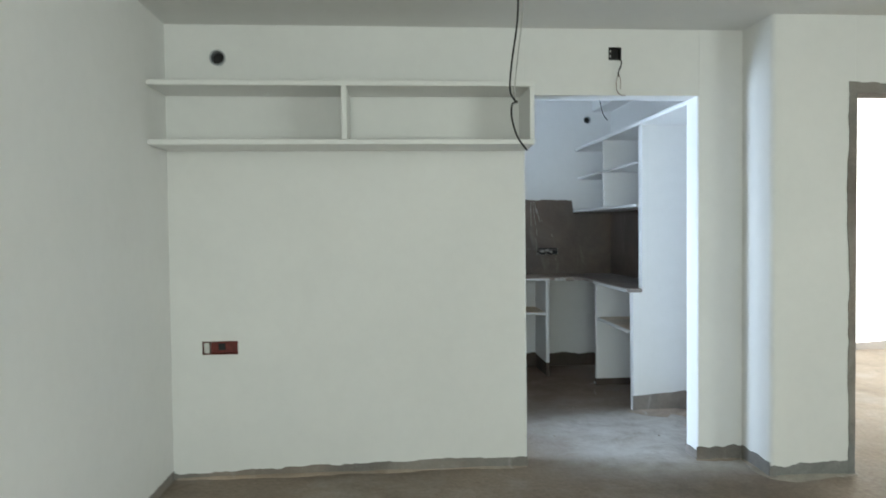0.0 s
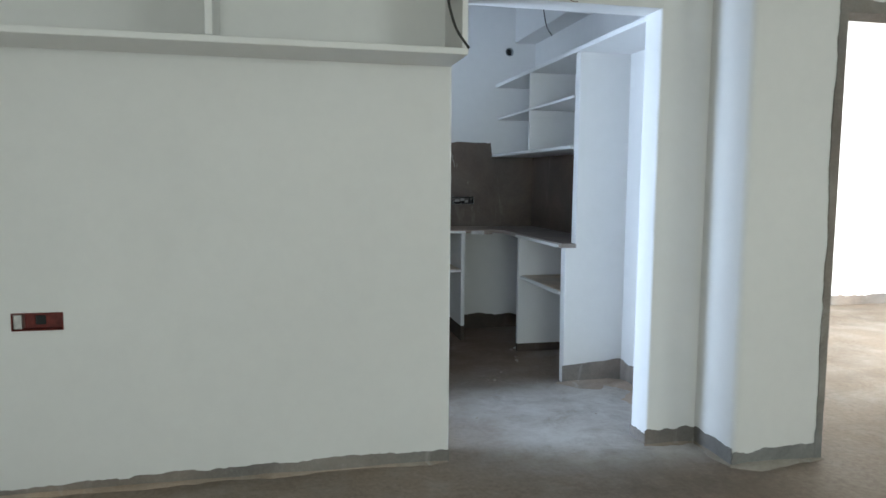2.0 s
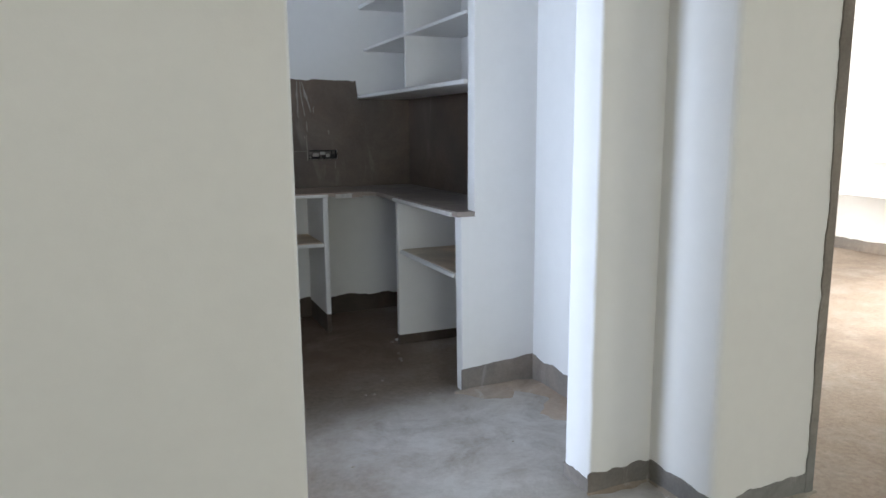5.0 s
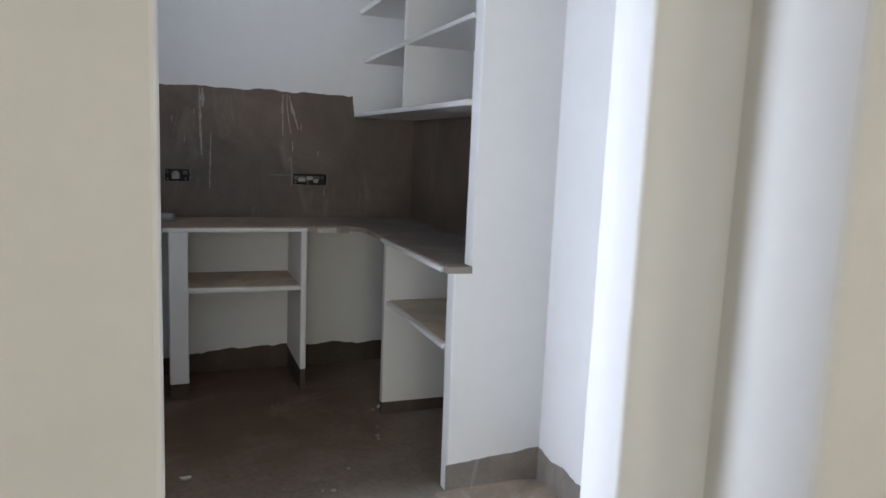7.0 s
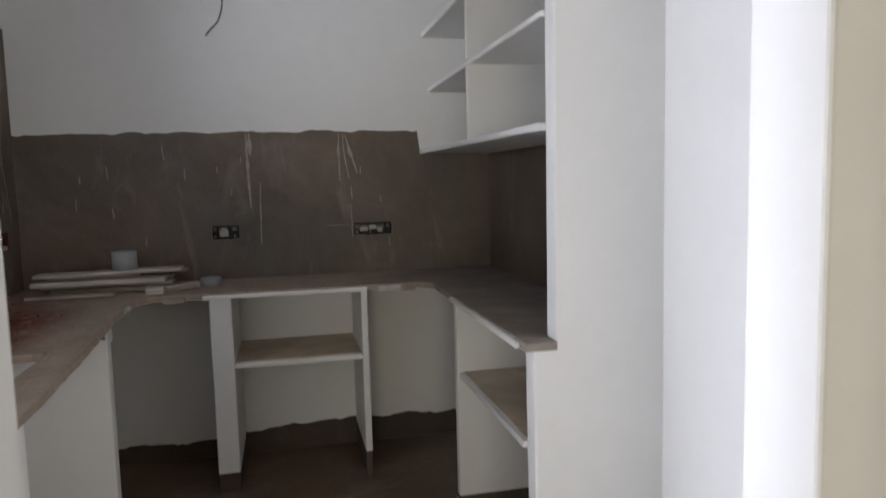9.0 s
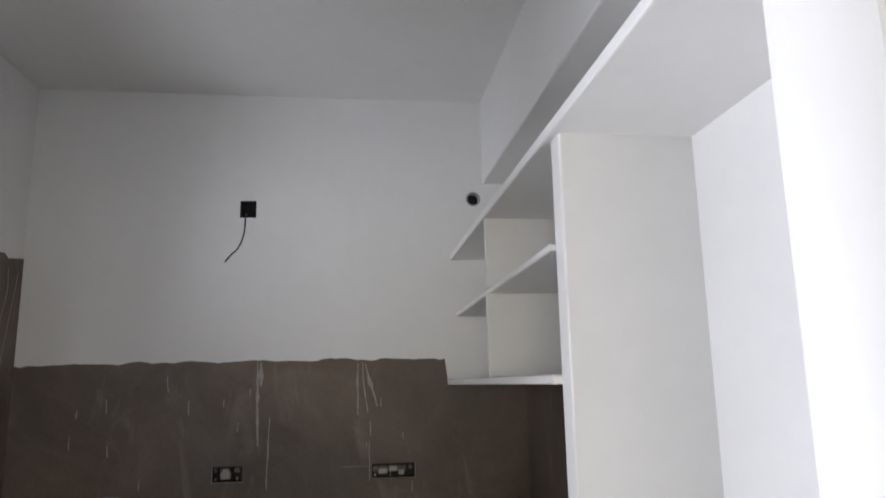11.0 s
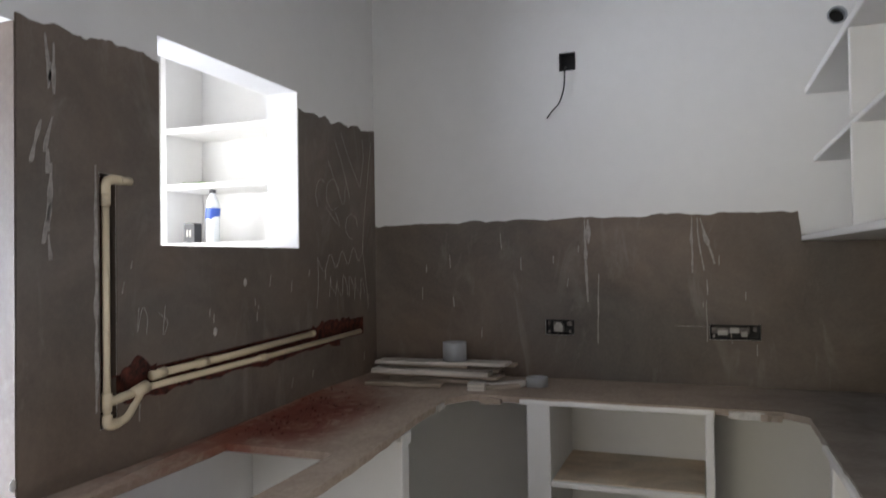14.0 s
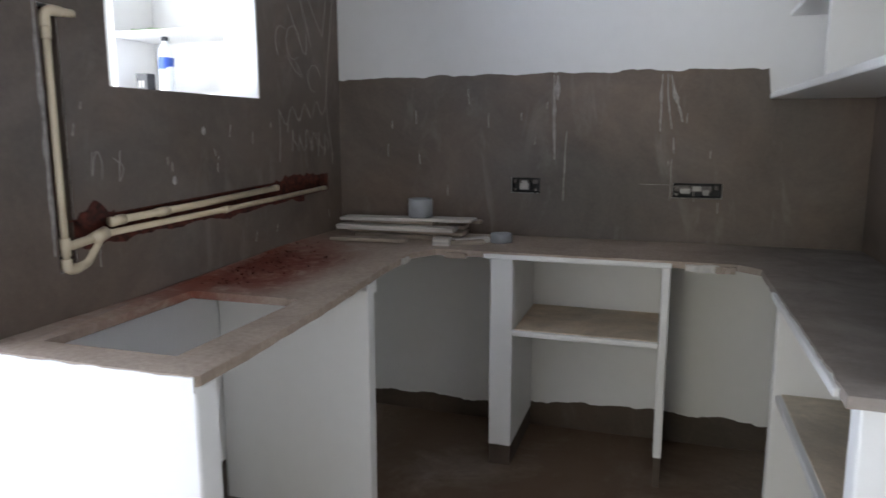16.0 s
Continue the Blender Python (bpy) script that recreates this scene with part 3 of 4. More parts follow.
def corner_cabinet():
    t = thing("base_cabinet", (2.04, 6.0, 0), "white open cabinet beside the tall panel", "cabinet")
    painted_panel("side_panel", t, 1.822, EAST - 0.006, 6.40, 6.44, TOP0, 3, 0.06)
    piece("shelf", boxed(1.832, EAST - 0.006, 5.597, 6.40, 0.58, 0.603, 0.004), CABINET, t)
    piece("shelf_dust", boxed(1.85, EAST - 0.006, 5.599, 6.398, 0.603, 0.6065), SHELF_DUST, t, "sandy dust on the shelf")
    piece("top_edge", boxed(1.803, 1.84, 5.57, 6.443, TOP0 - 0.004, TOP1 - 0.008, 0.005), CABINET, t)


sink_cabinet()
middle_cabinet()
corner_cabinet()


def tall_unit():
    t = thing("tall_panel", (2.06, 5.55, 0), "tall white plastered slab beside the fridge recess", "panel")
    bm = bmesh.new()
    face = bm.faces.new([bm.verts.new((x, 5.522, z)) for x, z in ((1.85, -0.01), (EAST + 0.006, -0.01), (EAST + 0.006, 2.1655), (1.915, 2.1655), (1.915, TOP0 + 0.02), (1.842, TOP0 - 0.001))])
    up = bmesh.ops.extrude_face_region(bm, geom=[face])["geom"]
    bmesh.ops.translate(bm, vec=(0, 0.074, 0), verts=[v for v in up if isinstance(v, bmesh.types.BMVert)])
    bmesh.ops.bevel(bm, geom=[e for e in bm.edges if abs(e.verts[0].co.z - e.verts[1].co.z) > 0.5], offset=0.007, segments=3, affect="EDGES", profile=0.5)
    piece("panel", bm, CABINET, t)
    strip_ = coat("skirt", on_y(5.522), 1.842, EAST - 0.002, flat(-0.02), ragged(0.11, 0.14, 41, 0.006, 0.02), SKIRT, 0.004)
    strip_.parent = t
    strip_.matrix_parent_inverse = Matrix.Translation(-t.location)
    nail = cylinder(bmesh.new(), (1.952, 5.607, 1.80), (0, 1, 0), 0.004, 0.03, 8)
    tagged(part("nail", nail, WIRE_B), "small dark nail in a white panel", "nail")
    u = thing("wall_shelf", (2.08, 6.5, 1.55), "white plastered open wall shelves over the counter", "shelf")
    x1 = EAST + 0.006
    
    def skewed(near, far, z0, z1):
        """A shelf slab whose front runs slightly out of parallel with the wall."""
        bm = boxed(near, x1, 5.596, BACK - 0.002, z0, z1, 0.005)
        for v in bm.verts:
            if v.co.x < near + 0.02 and v.co.y > 6.5:
                v.co.x += far - near
        return bm

    piece("bottom_slab", skewed(1.893, 1.868, 1.552, 1.576), CABINET, u)
    piece("middle_slab", skewed(1.902, 1.92, 1.882, 1.902), CABINET, u)
    piece("divider", boxed(1.897, x1, 6.425, 6.447, 1.578, 1.882, 0.004), CABINET, u)
    piece("divider", boxed(1.897, x1, 6.425, 6.447, 1.904, 2.165, 0.004), CABINET, u)
    v = thing("loft_slab", (2.08, 6.0, 2.17), "white plastered loft slab over shelves and recess", "shelf")
    piece("slab", boxed(1.893, x1, 4.568, BACK - 0.002, 2.165, 2.195, 0.005), CABINET, v)


tall_unit()


def wash_shelves():
    t = thing("wash_shelf", (-0.75, 7.2, 1.55), "white plastered open shelves in the bright wash area", "shelf")
    for z in (1.572, 1.885, 2.185):
        piece("slab", boxed(-1.20, -0.268, 7.05, BACK - 0.002, z, z + 0.03, 0.004), CABINET, t)
    piece("side_panel", boxed(-1.235, -1.20, 7.05, BACK - 0.002, 0.0, 2.7, 0.005), CABINET, t)


wash_shelves()


def bedroom_shelves():
    t = thing("bedroom_shelf", (7.3, 7.0, 0.6), "white plastered wall shelves in the bedroom", "shelf")
    for z in (0.63, 0.985, 1.49):
        piece("slab", boxed(7.1, 7.498, 6.0, 7.56, z, z + 0.04, 0.006), CABINET, t)
    piece("loft", boxed(7.1, 7.498, 6.0, 7.62, 2.42, 2.74, 0.006), CABINET, t)


bedroom_shelves()


# ---- services: boxes, wires, pipes ----
def recess(name, x, y, z, w, h, depth, facing, material, label, inside=None):
    """A wall box let into its hole: four sides and a back, with its flange. facing: 'y' for a wall seen from the south, 'x' from the east."""
    t = thing(name, (x, y, z), label, "electrical box")
    s = 0.003

    def put(nm, a0, a1, d0, d1, c0, c1, m, bev=0.0):
        bm = boxed(a0, a1, d0, d1, c0, c1, bevel=bev)
        if facing == "x":
            bmesh.ops.rotate(bm, matrix=Matrix.Rotation(radians(90), 3, "Z"), verts=bm.verts)
        return part(nm, bm, m, t)

    put("back", -w / 2, w / 2, depth - s, depth - 0.0005, -h / 2, h / 2, material)
    for a in (-w / 2, w / 2 - s):
        put("side", a, a + s, -0.003, depth - s, -h / 2, h / 2, material)
    for c in (-h / 2, h / 2 - s):
        put("rim", -w / 2 + s, w / 2 - s, -0.003, depth - s, c, c + s, material)
    for a0, a1, d0, d1, c0, c1, m, nm in inside or ():
        put(nm, a0, a1, d0, d1, c0, c1, m, 0.004)
    return t


recess("wall_box", -0.949, 4.40, 0.738, 0.196, 0.074, 0.048, "y", REDBOX, "empty rusty red socket box in a white wall",
       [(-0.094, -0.06, 0.004, 0.046, -0.032, 0.032, STEEL, "lug"), (-0.02, 0.02, 0.038, 0.046, -0.02, 0.02, BLACK, "knockout")])
recess("wall_box", 1.3425, 4.40, 2.4125, 0.073, 0.073, 0.048, "y", BLACK, "black square junction box above the kitchen opening",
       [(-0.036, -0.022, 0.0, 0.006, 0.008, 0.022, STEEL, "lug"), (-0.036, -0.022, 0.0, 0.006, -0.022, -0.008, STEEL, "lug")])
recess("wall_box", 3.01, 4.08, 2.45, 0.068, 0.078, 0.048, "y", BLACK, "black square junction box above the doorway")
recess("wall_box", 0.8985, BACK, 2.4175, 0.075, 0.083, 0.048, "y", BLACK, "black square lamp box high on the kitchen wall")
recess("wall_box", 0.845, BACK, 1.17, 0.132, 0.068, 0.048, "y", BLACK, "open black socket box crammed with plaster and wire",
       [(-0.03, 0.014, -0.002, 0.03, -0.022, 0.012, CHALK, "plaster_lump"), (-0.02, 0.008, -0.001, 0.03, 0.008, 0.024, CHALK, "plaster_lump"), (-0.034, -0.018, 0.012, 0.03, -0.004, 0.026, RUSTY, "lug"), (0.03, 0.056, 0.004, 0.02, 0.006, 0.028, RUSTY, "lug"), (0.04, 0.05, 0.0, 0.02, -0.028, -0.014, SMEAR, "plaster_lump"), (-0.06, -0.046, 0.002, 0.02, 0.008, 0.028, RUSTY, "lug"), (-0.058, -0.048, 0.004, 0.02, -0.028, -0.016, SMEAR, "plaster_lump")])
recess("wall_box", 1.604, BACK, 1.1625, 0.20, 0.062, 0.048, "y", BLACK, "steel socket box half filled with plaster",
       [(-0.095, 0.06, 0.002, 0.03, -0.006, 0.022, RUSTY, "cover_plate"), (-0.07, -0.028, -0.002, 0.02, -0.014, 0.010, CHALK, "plaster_lump"), (-0.02, 0.018, -0.003, 0.02, -0.002, 0.02, CHALK, "plaster_lump"), (0.024, 0.05, -0.004, 0.02, -0.02, 0.004, CHALK, "plaster_lump"), (0.072, 0.088, 0.0, 0.02, 0.004, 0.024, RUSTY, "lug"), (-0.092, -0.08, 0.0, 0.02, -0.026, -0.012, CHALK, "plaster_lump")])
recess("wall_box", WEST, 5.51, 2.44, 0.078, 0.078, 0.048, "x", BLACK, "black square junction box over the utility doorway")
recess("wall_box", 5.756, 7.788, 0.89, 0.19, 0.07, 0.011, "y", REDBOX, "red socket box in a bright bedroom wall", [(-0.09, -0.03, -0.004, 0.006, -0.03, 0.03, STEEL, "lug")])
recess("wall_box", 5.70, 7.788, 2.55, 0.06, 0.10, 0.011, "y", BLACK, "dark junction box in a bright bedroom wall")


def wire(name, points, radius, material, label):
    return tagged(part(name, tube(bmesh.new(), spline(points), radius, 7), material, None, "", True), label, "wire")


def pipe_end(name, x, y, z, axis, radius, depth, label):
    """A conduit mouth let into a round hole."""
    t = thing(name, (x, y, z), label, "conduit")
    bm = bmesh.new()
    a = Vector(axis)
    turn = Vector((0, 0, 1)).rotation_difference(a).to_matrix().to_4x4()
    outer = bmesh.ops.create_circle(bm, segments=24, radius=radius, matrix=Matrix.Translation(a * -0.002) @ turn)["verts"]
    inner = bmesh.ops.create_circle(bm, segments=24, radius=radius * 0.8, matrix=Matrix.Translation(a * -0.002) @ turn)["verts"]
    deep = bmesh.ops.create_circle(bm, segments=24, radius=radius * 0.8, matrix=Matrix.Translation(a * depth) @ turn)["verts"]
    for r0, r1 in ((outer, inner), (inner, deep)):
        for k in range(24):
            bm.faces.new((r0[k], r0[(k + 1) % 24], r1[(k + 1) % 24], r1[k]))
    part("collar", bm, PVC, t)
    bm = bmesh.new()
    cylinder(bm, a * depth, axis, radius * 0.8, 0.004, 24)
    part("bottom", bm, BLACK, t)
    return t


pipe_end("conduit_mouth", -0.933, 4.40, 2.37, (0, 1, 0), 0.045, 0.04, "round grey conduit mouth in a white wall")
pipe_end("conduit_mouth", 2.02, BACK, 2.485, (0, 1, 0), 0.038, 0.04, "round dark conduit mouth high on the kitchen wall")
pipe_end("conduit_mouth", 0.335, 6.05, KITCHEN_TOP, (0, 0, 1), 0.04, 0.04, "round dark lamp hole in the ceiling")
bm = bmesh.new()
cylinder(bm, (WEST - 0.033, 6.20, 2.83), (1, 0, 0), 0.111, 0.01, 32)
tagged(part("vent_plug", bm, PLUG), "rough cement filled round vent hole high on the wall", "vent")

wire("hanging_wire", [(0.575, 3.34, 2.56), (0.572, 3.34, 2.3), (0.545, 3.34, 2.1), (0.537, 3.34, 1.99), (0.555, 3.335, 1.945), (0.565, 3.33, 1.935), (0.545, 3.33, 1.925), (0.542, 3.33, 1.87), (0.565, 3.33, 1.79), (0.607, 3.33, 1.73)], 0.0042, WIRE_B, "black electric wire hanging from the ceiling")
wire("hanging_wire", [(0.60, 3.345, 2.56), (0.597, 3.345, 2.35), (0.575, 3.345, 2.15), (0.56, 3.345, 2.02), (0.556, 3.34, 1.95)], 0.003, WIRE_W, "pale electric wire hanging from the ceiling")
wire("box_wire", [(1.36, 4.43, 2.39), (1.372, 4.385, 2.372), (1.37, 4.37, 2.34), (1.352, 4.365, 2.30), (1.35, 4.365, 2.27)], 0.004, WIRE_B, "black wires out of a junction box")
wire("box_wire", [(1.352, 4.366, 2.29), (1.338, 4.362, 2.24), (1.342, 4.362, 2.19), (1.362, 4.36, 2.165), (1.39, 4.36, 2.163)], 0.0025, WIRE_R, "faded red wire out of a junction box")
wire("box_wire", [(1.354, 4.368, 2.29), (1.362, 4.362, 2.25), (1.362, 4.362, 2.20)], 0.0022, WIRE_R, "faded red wire out of a junction box")
wire("box_wire", [(3.015, 4.11, 2.43), (3.018, 4.065, 2.41), (3.02, 4.05, 2.36), (3.012, 4.045, 2.32), (3.0, 4.045, 2.27)], 0.003, WIRE_W, "grey wire out of a junction box")
wire("box_wire", [(3.012, 4.047, 2.32), (2.985, 4.045, 2.295), (2.935, 4.045, 2.285)], 0.0028, WIRE_W, "grey wire out of a junction box")
wire("box_wire", [(0.888, BACK + 0.03, 2.40), (0.890, BACK - 0.02, 2.375), (0.887, BACK - 0.03, 2.29), (0.863, BACK - 0.03, 2.22), (0.830, BACK - 0.03, 2.185), (0.803, BACK - 0.03, 2.15)], 0.0035, WIRE_B, "thin dark wire out of a lamp box")
wire("box_wire", [(WEST - 0.03, 5.53, 2.43), (WEST + 0.02, 5.56, 2.415), (WEST + 0.04, 5.588, 2.38), (WEST + 0.045, 5.575, 2.31), (WEST + 0.045, 5.52, 2.258), (WEST + 0.04, 5.449, 2.244)], 0.005, WIRE_B, "black cable out of a junction box")
wire("lintel_wire", [(1.30, 4.572, 2.45), (1.305, 4.60, 2.38), (1.31, 4.60, 2.22), (1.32, 4.60, 2.14), (1.335, 4.60, 2.09), (1.36, 4.60, 2.055)], 0.003, WIRE_B, "thin wire hanging behind the door head")
wire("box_wire", [(5.70, 7.79, 2.49), (5.69, 7.76, 2.44), (5.72, 7.75, 2.40), (5.78, 7.75, 2.38), (5.81, 7.76, 2.40), (5.79, 7.75, 2.44)], 0.004, WIRE_W, "looped grey wire on the bedroom wall")


def pipework():
    x = WEST + 0.002
    t = thing("water_pipe", (WEST, 5.6, 1.0), "cream plastic water pipes in a chased cement wall", "pipe")

    def run(nm, pts, r, smooth=True):
        piece(nm, tube(bmesh.new(), pts, r, 14), CPVC, t, "", smooth)

    def joint(nm, a, b, r):
        run(nm, [a, b], r)

    run("riser", [(x, 5.603, 1.03), (x, 5.602, 1.72)], 0.0105)
    run("elbow", spline([(x, 5.602, 1.69), (x, 5.603, 1.722), (x + 0.002, 5.62, 1.735), (x + 0.004, 5.65, 1.736)], 5), 0.0145)
    run("stub", [(x + 0.004, 5.64, 1.736), (x + 0.006, 5.69, 1.736)], 0.0115)
    joint("coupling", (x, 5.603, 1.075), (x, 5.603, 1.125), 0.0145)
    joint("coupling", (x, 5.6025, 1.66), (x, 5.6025, 1.70), 0.0135)
    run("foot_elbow", spline([(x, 5.603, 1.065), (x, 5.604, 1.04), (x, 5.622, 1.034), (x, 5.645, 1.036)], 5), 0.0155)
    run("loop", spline([(x, 5.64, 1.036), (x, 5.672, 1.045), (x, 5.70, 1.075), (x, 5.728, 1.108)], 5), 0.0145)
    run("link", [(x, 5.612, 1.10), (x, 5.72, 1.112)], 0.013)
    joint("tee", (x, 5.70, 1.106), (x, 5.755, 1.122), 0.019)
    run("lower_run", [(x, 5.74, 1.117), (x, 6.4, 1.128), (x, 7.165, 1.149)], 0.0105)
    run("upper_run", [(x, 5.80, 1.152), (x, 6.2, 1.162), (x, 6.72, 1.182)], 0.0122)
    joint("end_cap", (x, 5.775, 1.15), (x, 5.83, 1.153), 0.0158)
    joint("coupling", (x, 5.98, 1.156), (x, 6.03, 1.158), 0.0152)
    joint("coupling", (x, 6.33, 1.1265), (x, 6.37, 1.1275), 0.014)
    joint("coupling", (x, 6.70, 1.181), (x, 6.725, 1.182), 0.014)


pipework()

# broken brick behind the pipes
def chase_lining(name, u0, u1, low, high, seed, depth=-0.043):
    return tagged(coat(name, on_x(WEST + depth), u0, u1, ragged(low, low, seed, 0.008, 0.008, 5), ragged(high, high, seed + 1, 0.008, 0.008, 5), BRICK, 0.012, 0.01), "broken red brick inside a pipe chase", "", "", "structure")


tagged(coat("brick_chase", on_x(WEST - 0.043), 5.601, 7.189, lambda u, k: chase_low(u) + 0.001, lambda u, k: chase_high(u) - 0.001, BRICK, 0.012, 0.01), "broken red brick inside a pipe chase", "", "", "structure")
for nm, edge, sign in (("brick_chase_top", chase_high, -1), ("brick_chase_sill", chase_low, 1)):
    tagged(coat(nm, lambda u, v, d, e=edge, q=sign: (v, u, e(u) + q * (d + 0.0005)), 5.601, 7.189, flat(WEST - 0.031), flat(WEST + 0.0075), BRICK, 0.004, 0.02), "broken red brick inside a pipe chase", "", "", "structure")
tagged(part("brick_chase_end", boxed(WEST - 0.044, WEST + 0.0075, 7.176, 7.188, chase_low(7.17) + 0.004, chase_high(7.18) - 0.004), BRICK), "broken red brick inside a pipe chase", "", "", "structure")
for y0 in (5.5755, 5.6305):
    tagged(part("riser_lining", boxed(WEST - 0.044, WEST + 0.005, y0, y0 + 0.004, 1.032, 1.748), DAMP), "dark raw cement inside a pipe slot", "", "", "structure")
chase_lining("brick_riser", 5.576, 5.634, 1.03, 1.75, 53)
tagged(coat("brick_break", on_x(WEST + 0.006), 5.65, 5.79, lambda u, k: 1.165 + 0.02 * wob(u, 61, 20), lambda u, k: 1.178 + 0.045 * math.sin(math.pi * k) ** 4 + 0.02 * wob(u, 62, 42), BRICK, 0.002), "broken red brick patch beside a pipe", "", "", "structure")
tagged(coat("brick_break_end", on_x(WEST + 0.006), 6.70, 7.18, lambda u, k: 1.195 + 0.01 * wob(u, 63, 20), lambda u, k: 1.208 + 0.018 * math.sin(math.pi * k) ** 0.5 + 0.022 * wob(u, 64, 38), BRICK, 0.002), "broken red brick patch beside a pipe", "", "", "structure")
tagged(coat("brick_break_low", on_x(WEST + 0.006), 5.66, 6.95, lambda u, k: chase_low(u) - 0.002 - 0.028 * abs(wob(u, 65, 9)) - 0.012 * abs(wob(u, 66, 40)), lambda u, k: chase_low(u) + 0.002, BRICK, 0.002), "broken red brick along the pipe chase", "", "", "structure")

# trowel scrapes, chalk and putty drips on the cement
def scrape(place, u, v0, v1, width, seed, lean=0.0, material=SMEAR, thick=0.0015):
    """A streak that runs down the wall, ragged and tapering."""
    def at(a, b, d):
        return place(u + b + lean * (v1 - a), a, d)
    half = lambda a, k: width * (0.25 + 0.75 * math.sin(math.pi * min(1, k * 0.9 + 0.1)) ** 0.7) * (0.7 + 0.6 * wob(a, seed, 30))
    ob = coat("scrape", at, v0, v1, lambda a, k: -half(a, k) / 2 + 0.004 * wob(a, seed, 12), lambda a, k: half(a, k) / 2 + 0.004 * wob(a, seed, 12), material, thick, 0.01)
    return tagged(ob, "pale putty streak on bare cement", "", "", "structure")


WALL_B = on_y(BACK - 0.006)
WALL_L = on_x(WEST + 0.006)
for u, v0, v1, w, lean in ((0.965, 1.29, 1.67, 0.016, 0.03), (0.985, 1.56, 1.67, 0.022, 0.0), (1.027, 1.10, 1.42, 0.010, -0.02), (1.435, 1.42, 1.665, 0.014, 0.0), (1.455, 1.43, 1.665, 0.010, 0.12), (1.47, 1.46, 1.66, 0.022, 0.28), (1.49, 1.12, 1.3, 0.006, 0.0)):
    scrape(WALL_B, u, v0, v1, w, int(u * 1000), lean)
for k in range(16):
    u = random.uniform(0.15, 1.8)
    v = random.uniform(1.0, 1.6)
    scrape(WALL_B, u, v, v + random.uniform(0.02, 0.07), random.uniform(0.003, 0.008), 200 + k, random.uniform(-0.1, 0.1))
for k in range(9):
    v = random.uniform(1.42, 2.0)
    scrape(WALL_L, 5.395 + random.uniform(-0.03, 0.04), v, v + random.uniform(0.06, 0.2), random.uniform(0.008, 0.02), 300 + k, random.uniform(-0.25, 0.1))
scrape(WALL_L, 5.565, 1.08, 1.77, 0.018, 330)
for k in range(30):
    u, v = random.uniform(5.66, 7.25), random.uniform(0.97, 1.5)
    if 1.03 < v < 1.27:
        continue
    scrape(WALL_L, u, v, v + random.uniform(0.015, 0.05), random.uniform(0.003, 0.007), 340 + k, random.uniform(-0.3, 0.3))
scrape(lambda u, v, d: (1.40 + (v - 1.2) * 1.0, BACK - 0.006 - d, 1.186 + (u - 1.45) * 0.4), 1.45, 1.16, 1.30, 0.008, 380)


def chalk(points, name="chalk_mark"):
    bm = tube(bmesh.new(), spline([(WEST + 0.0065, y, z) for y, z in points], 5), 0.0009, 5)
    return tagged(part(name, bm, CHALK), "thin white chalk scribble on bare cement", "", "", "structure")


chalk([(6.757 + 0.09 * k / 1.6, 1.51 - (0.07 if k % 2 else 0.0) + 0.008 * k) for k in range(9)])
chalk([(6.76, 1.51), (6.762, 1.4), (6.75, 1.29)])
chalk([(7.19, 1.545), (7.22, 1.42), (7.25, 1.26)])
chalk([(7.19, 1.55), (7.22, 1.75), (7.30, 2.1)])
chalk([(6.92, 2.06), (6.99, 1.95), (7.06, 1.80)])
chalk([(6.98, 2.1), (7.08, 1.96), (7.17, 1.86)])
chalk([(7.17, 1.86), (7.21, 2.0), (7.20, 2.1)])
chalk([(6.86, 1.95), (6.93, 1.85), (7.0, 1.76), (7.02, 1.85)])
chalk([(6.90 + 0.06 * math.cos(a), 1.80 + 0.07 * math.sin(a)) for a in [0.6 * k for k in range(10)]])
chalk([(6.80 + 0.05 * math.cos(a), 1.79 + 0.07 * math.sin(a)) for a in [1.0 + 0.6 * k for k in range(6)]])
chalk([(7.08 + 0.06 * math.cos(a), 1.66 + 0.06 * math.sin(a)) for a in [0.6 * k for k in range(9)]])
chalk([(6.84, 1.74), (6.90, 1.69), (6.96, 1.66), (6.92, 1.72)])
for k in range(6):
    j = [random.uniform(-0.02, 0.02) for _ in range(6)]
    chalk([(6.86 + 0.06 * k + j[0], 1.32 + j[1]), (6.87 + 0.06 * k, 1.41 + j[2]), (6.89 + 0.06 * k + j[3], 1.38), (6.91 + 0.06 * k, 1.35 + j[4])])
chalk([(5.72, 1.36), (5.715, 1.29), (5.735, 1.36), (5.755, 1.33), (5.75, 1.28)])
chalk([(5.80, 1.34), (5.84, 1.31), (5.82, 1.27), (5.83, 1.36)])
for y, z in ((6.238, 1.42), (6.067, 1.255), (5.31, 0.955)):
    bm = bmesh.new()
    bmesh.ops.create_icosphere(bm, subdivisions=1, radius=0.012, matrix=Matrix.Translation((WEST + 0.008, y, z)) @ Matrix.Diagonal((0.4, 0.9, 1.4, 1)))
    tagged(part("putty_dab", bm, CHALK), "small white putty dab on bare cement", "", "", "structure")


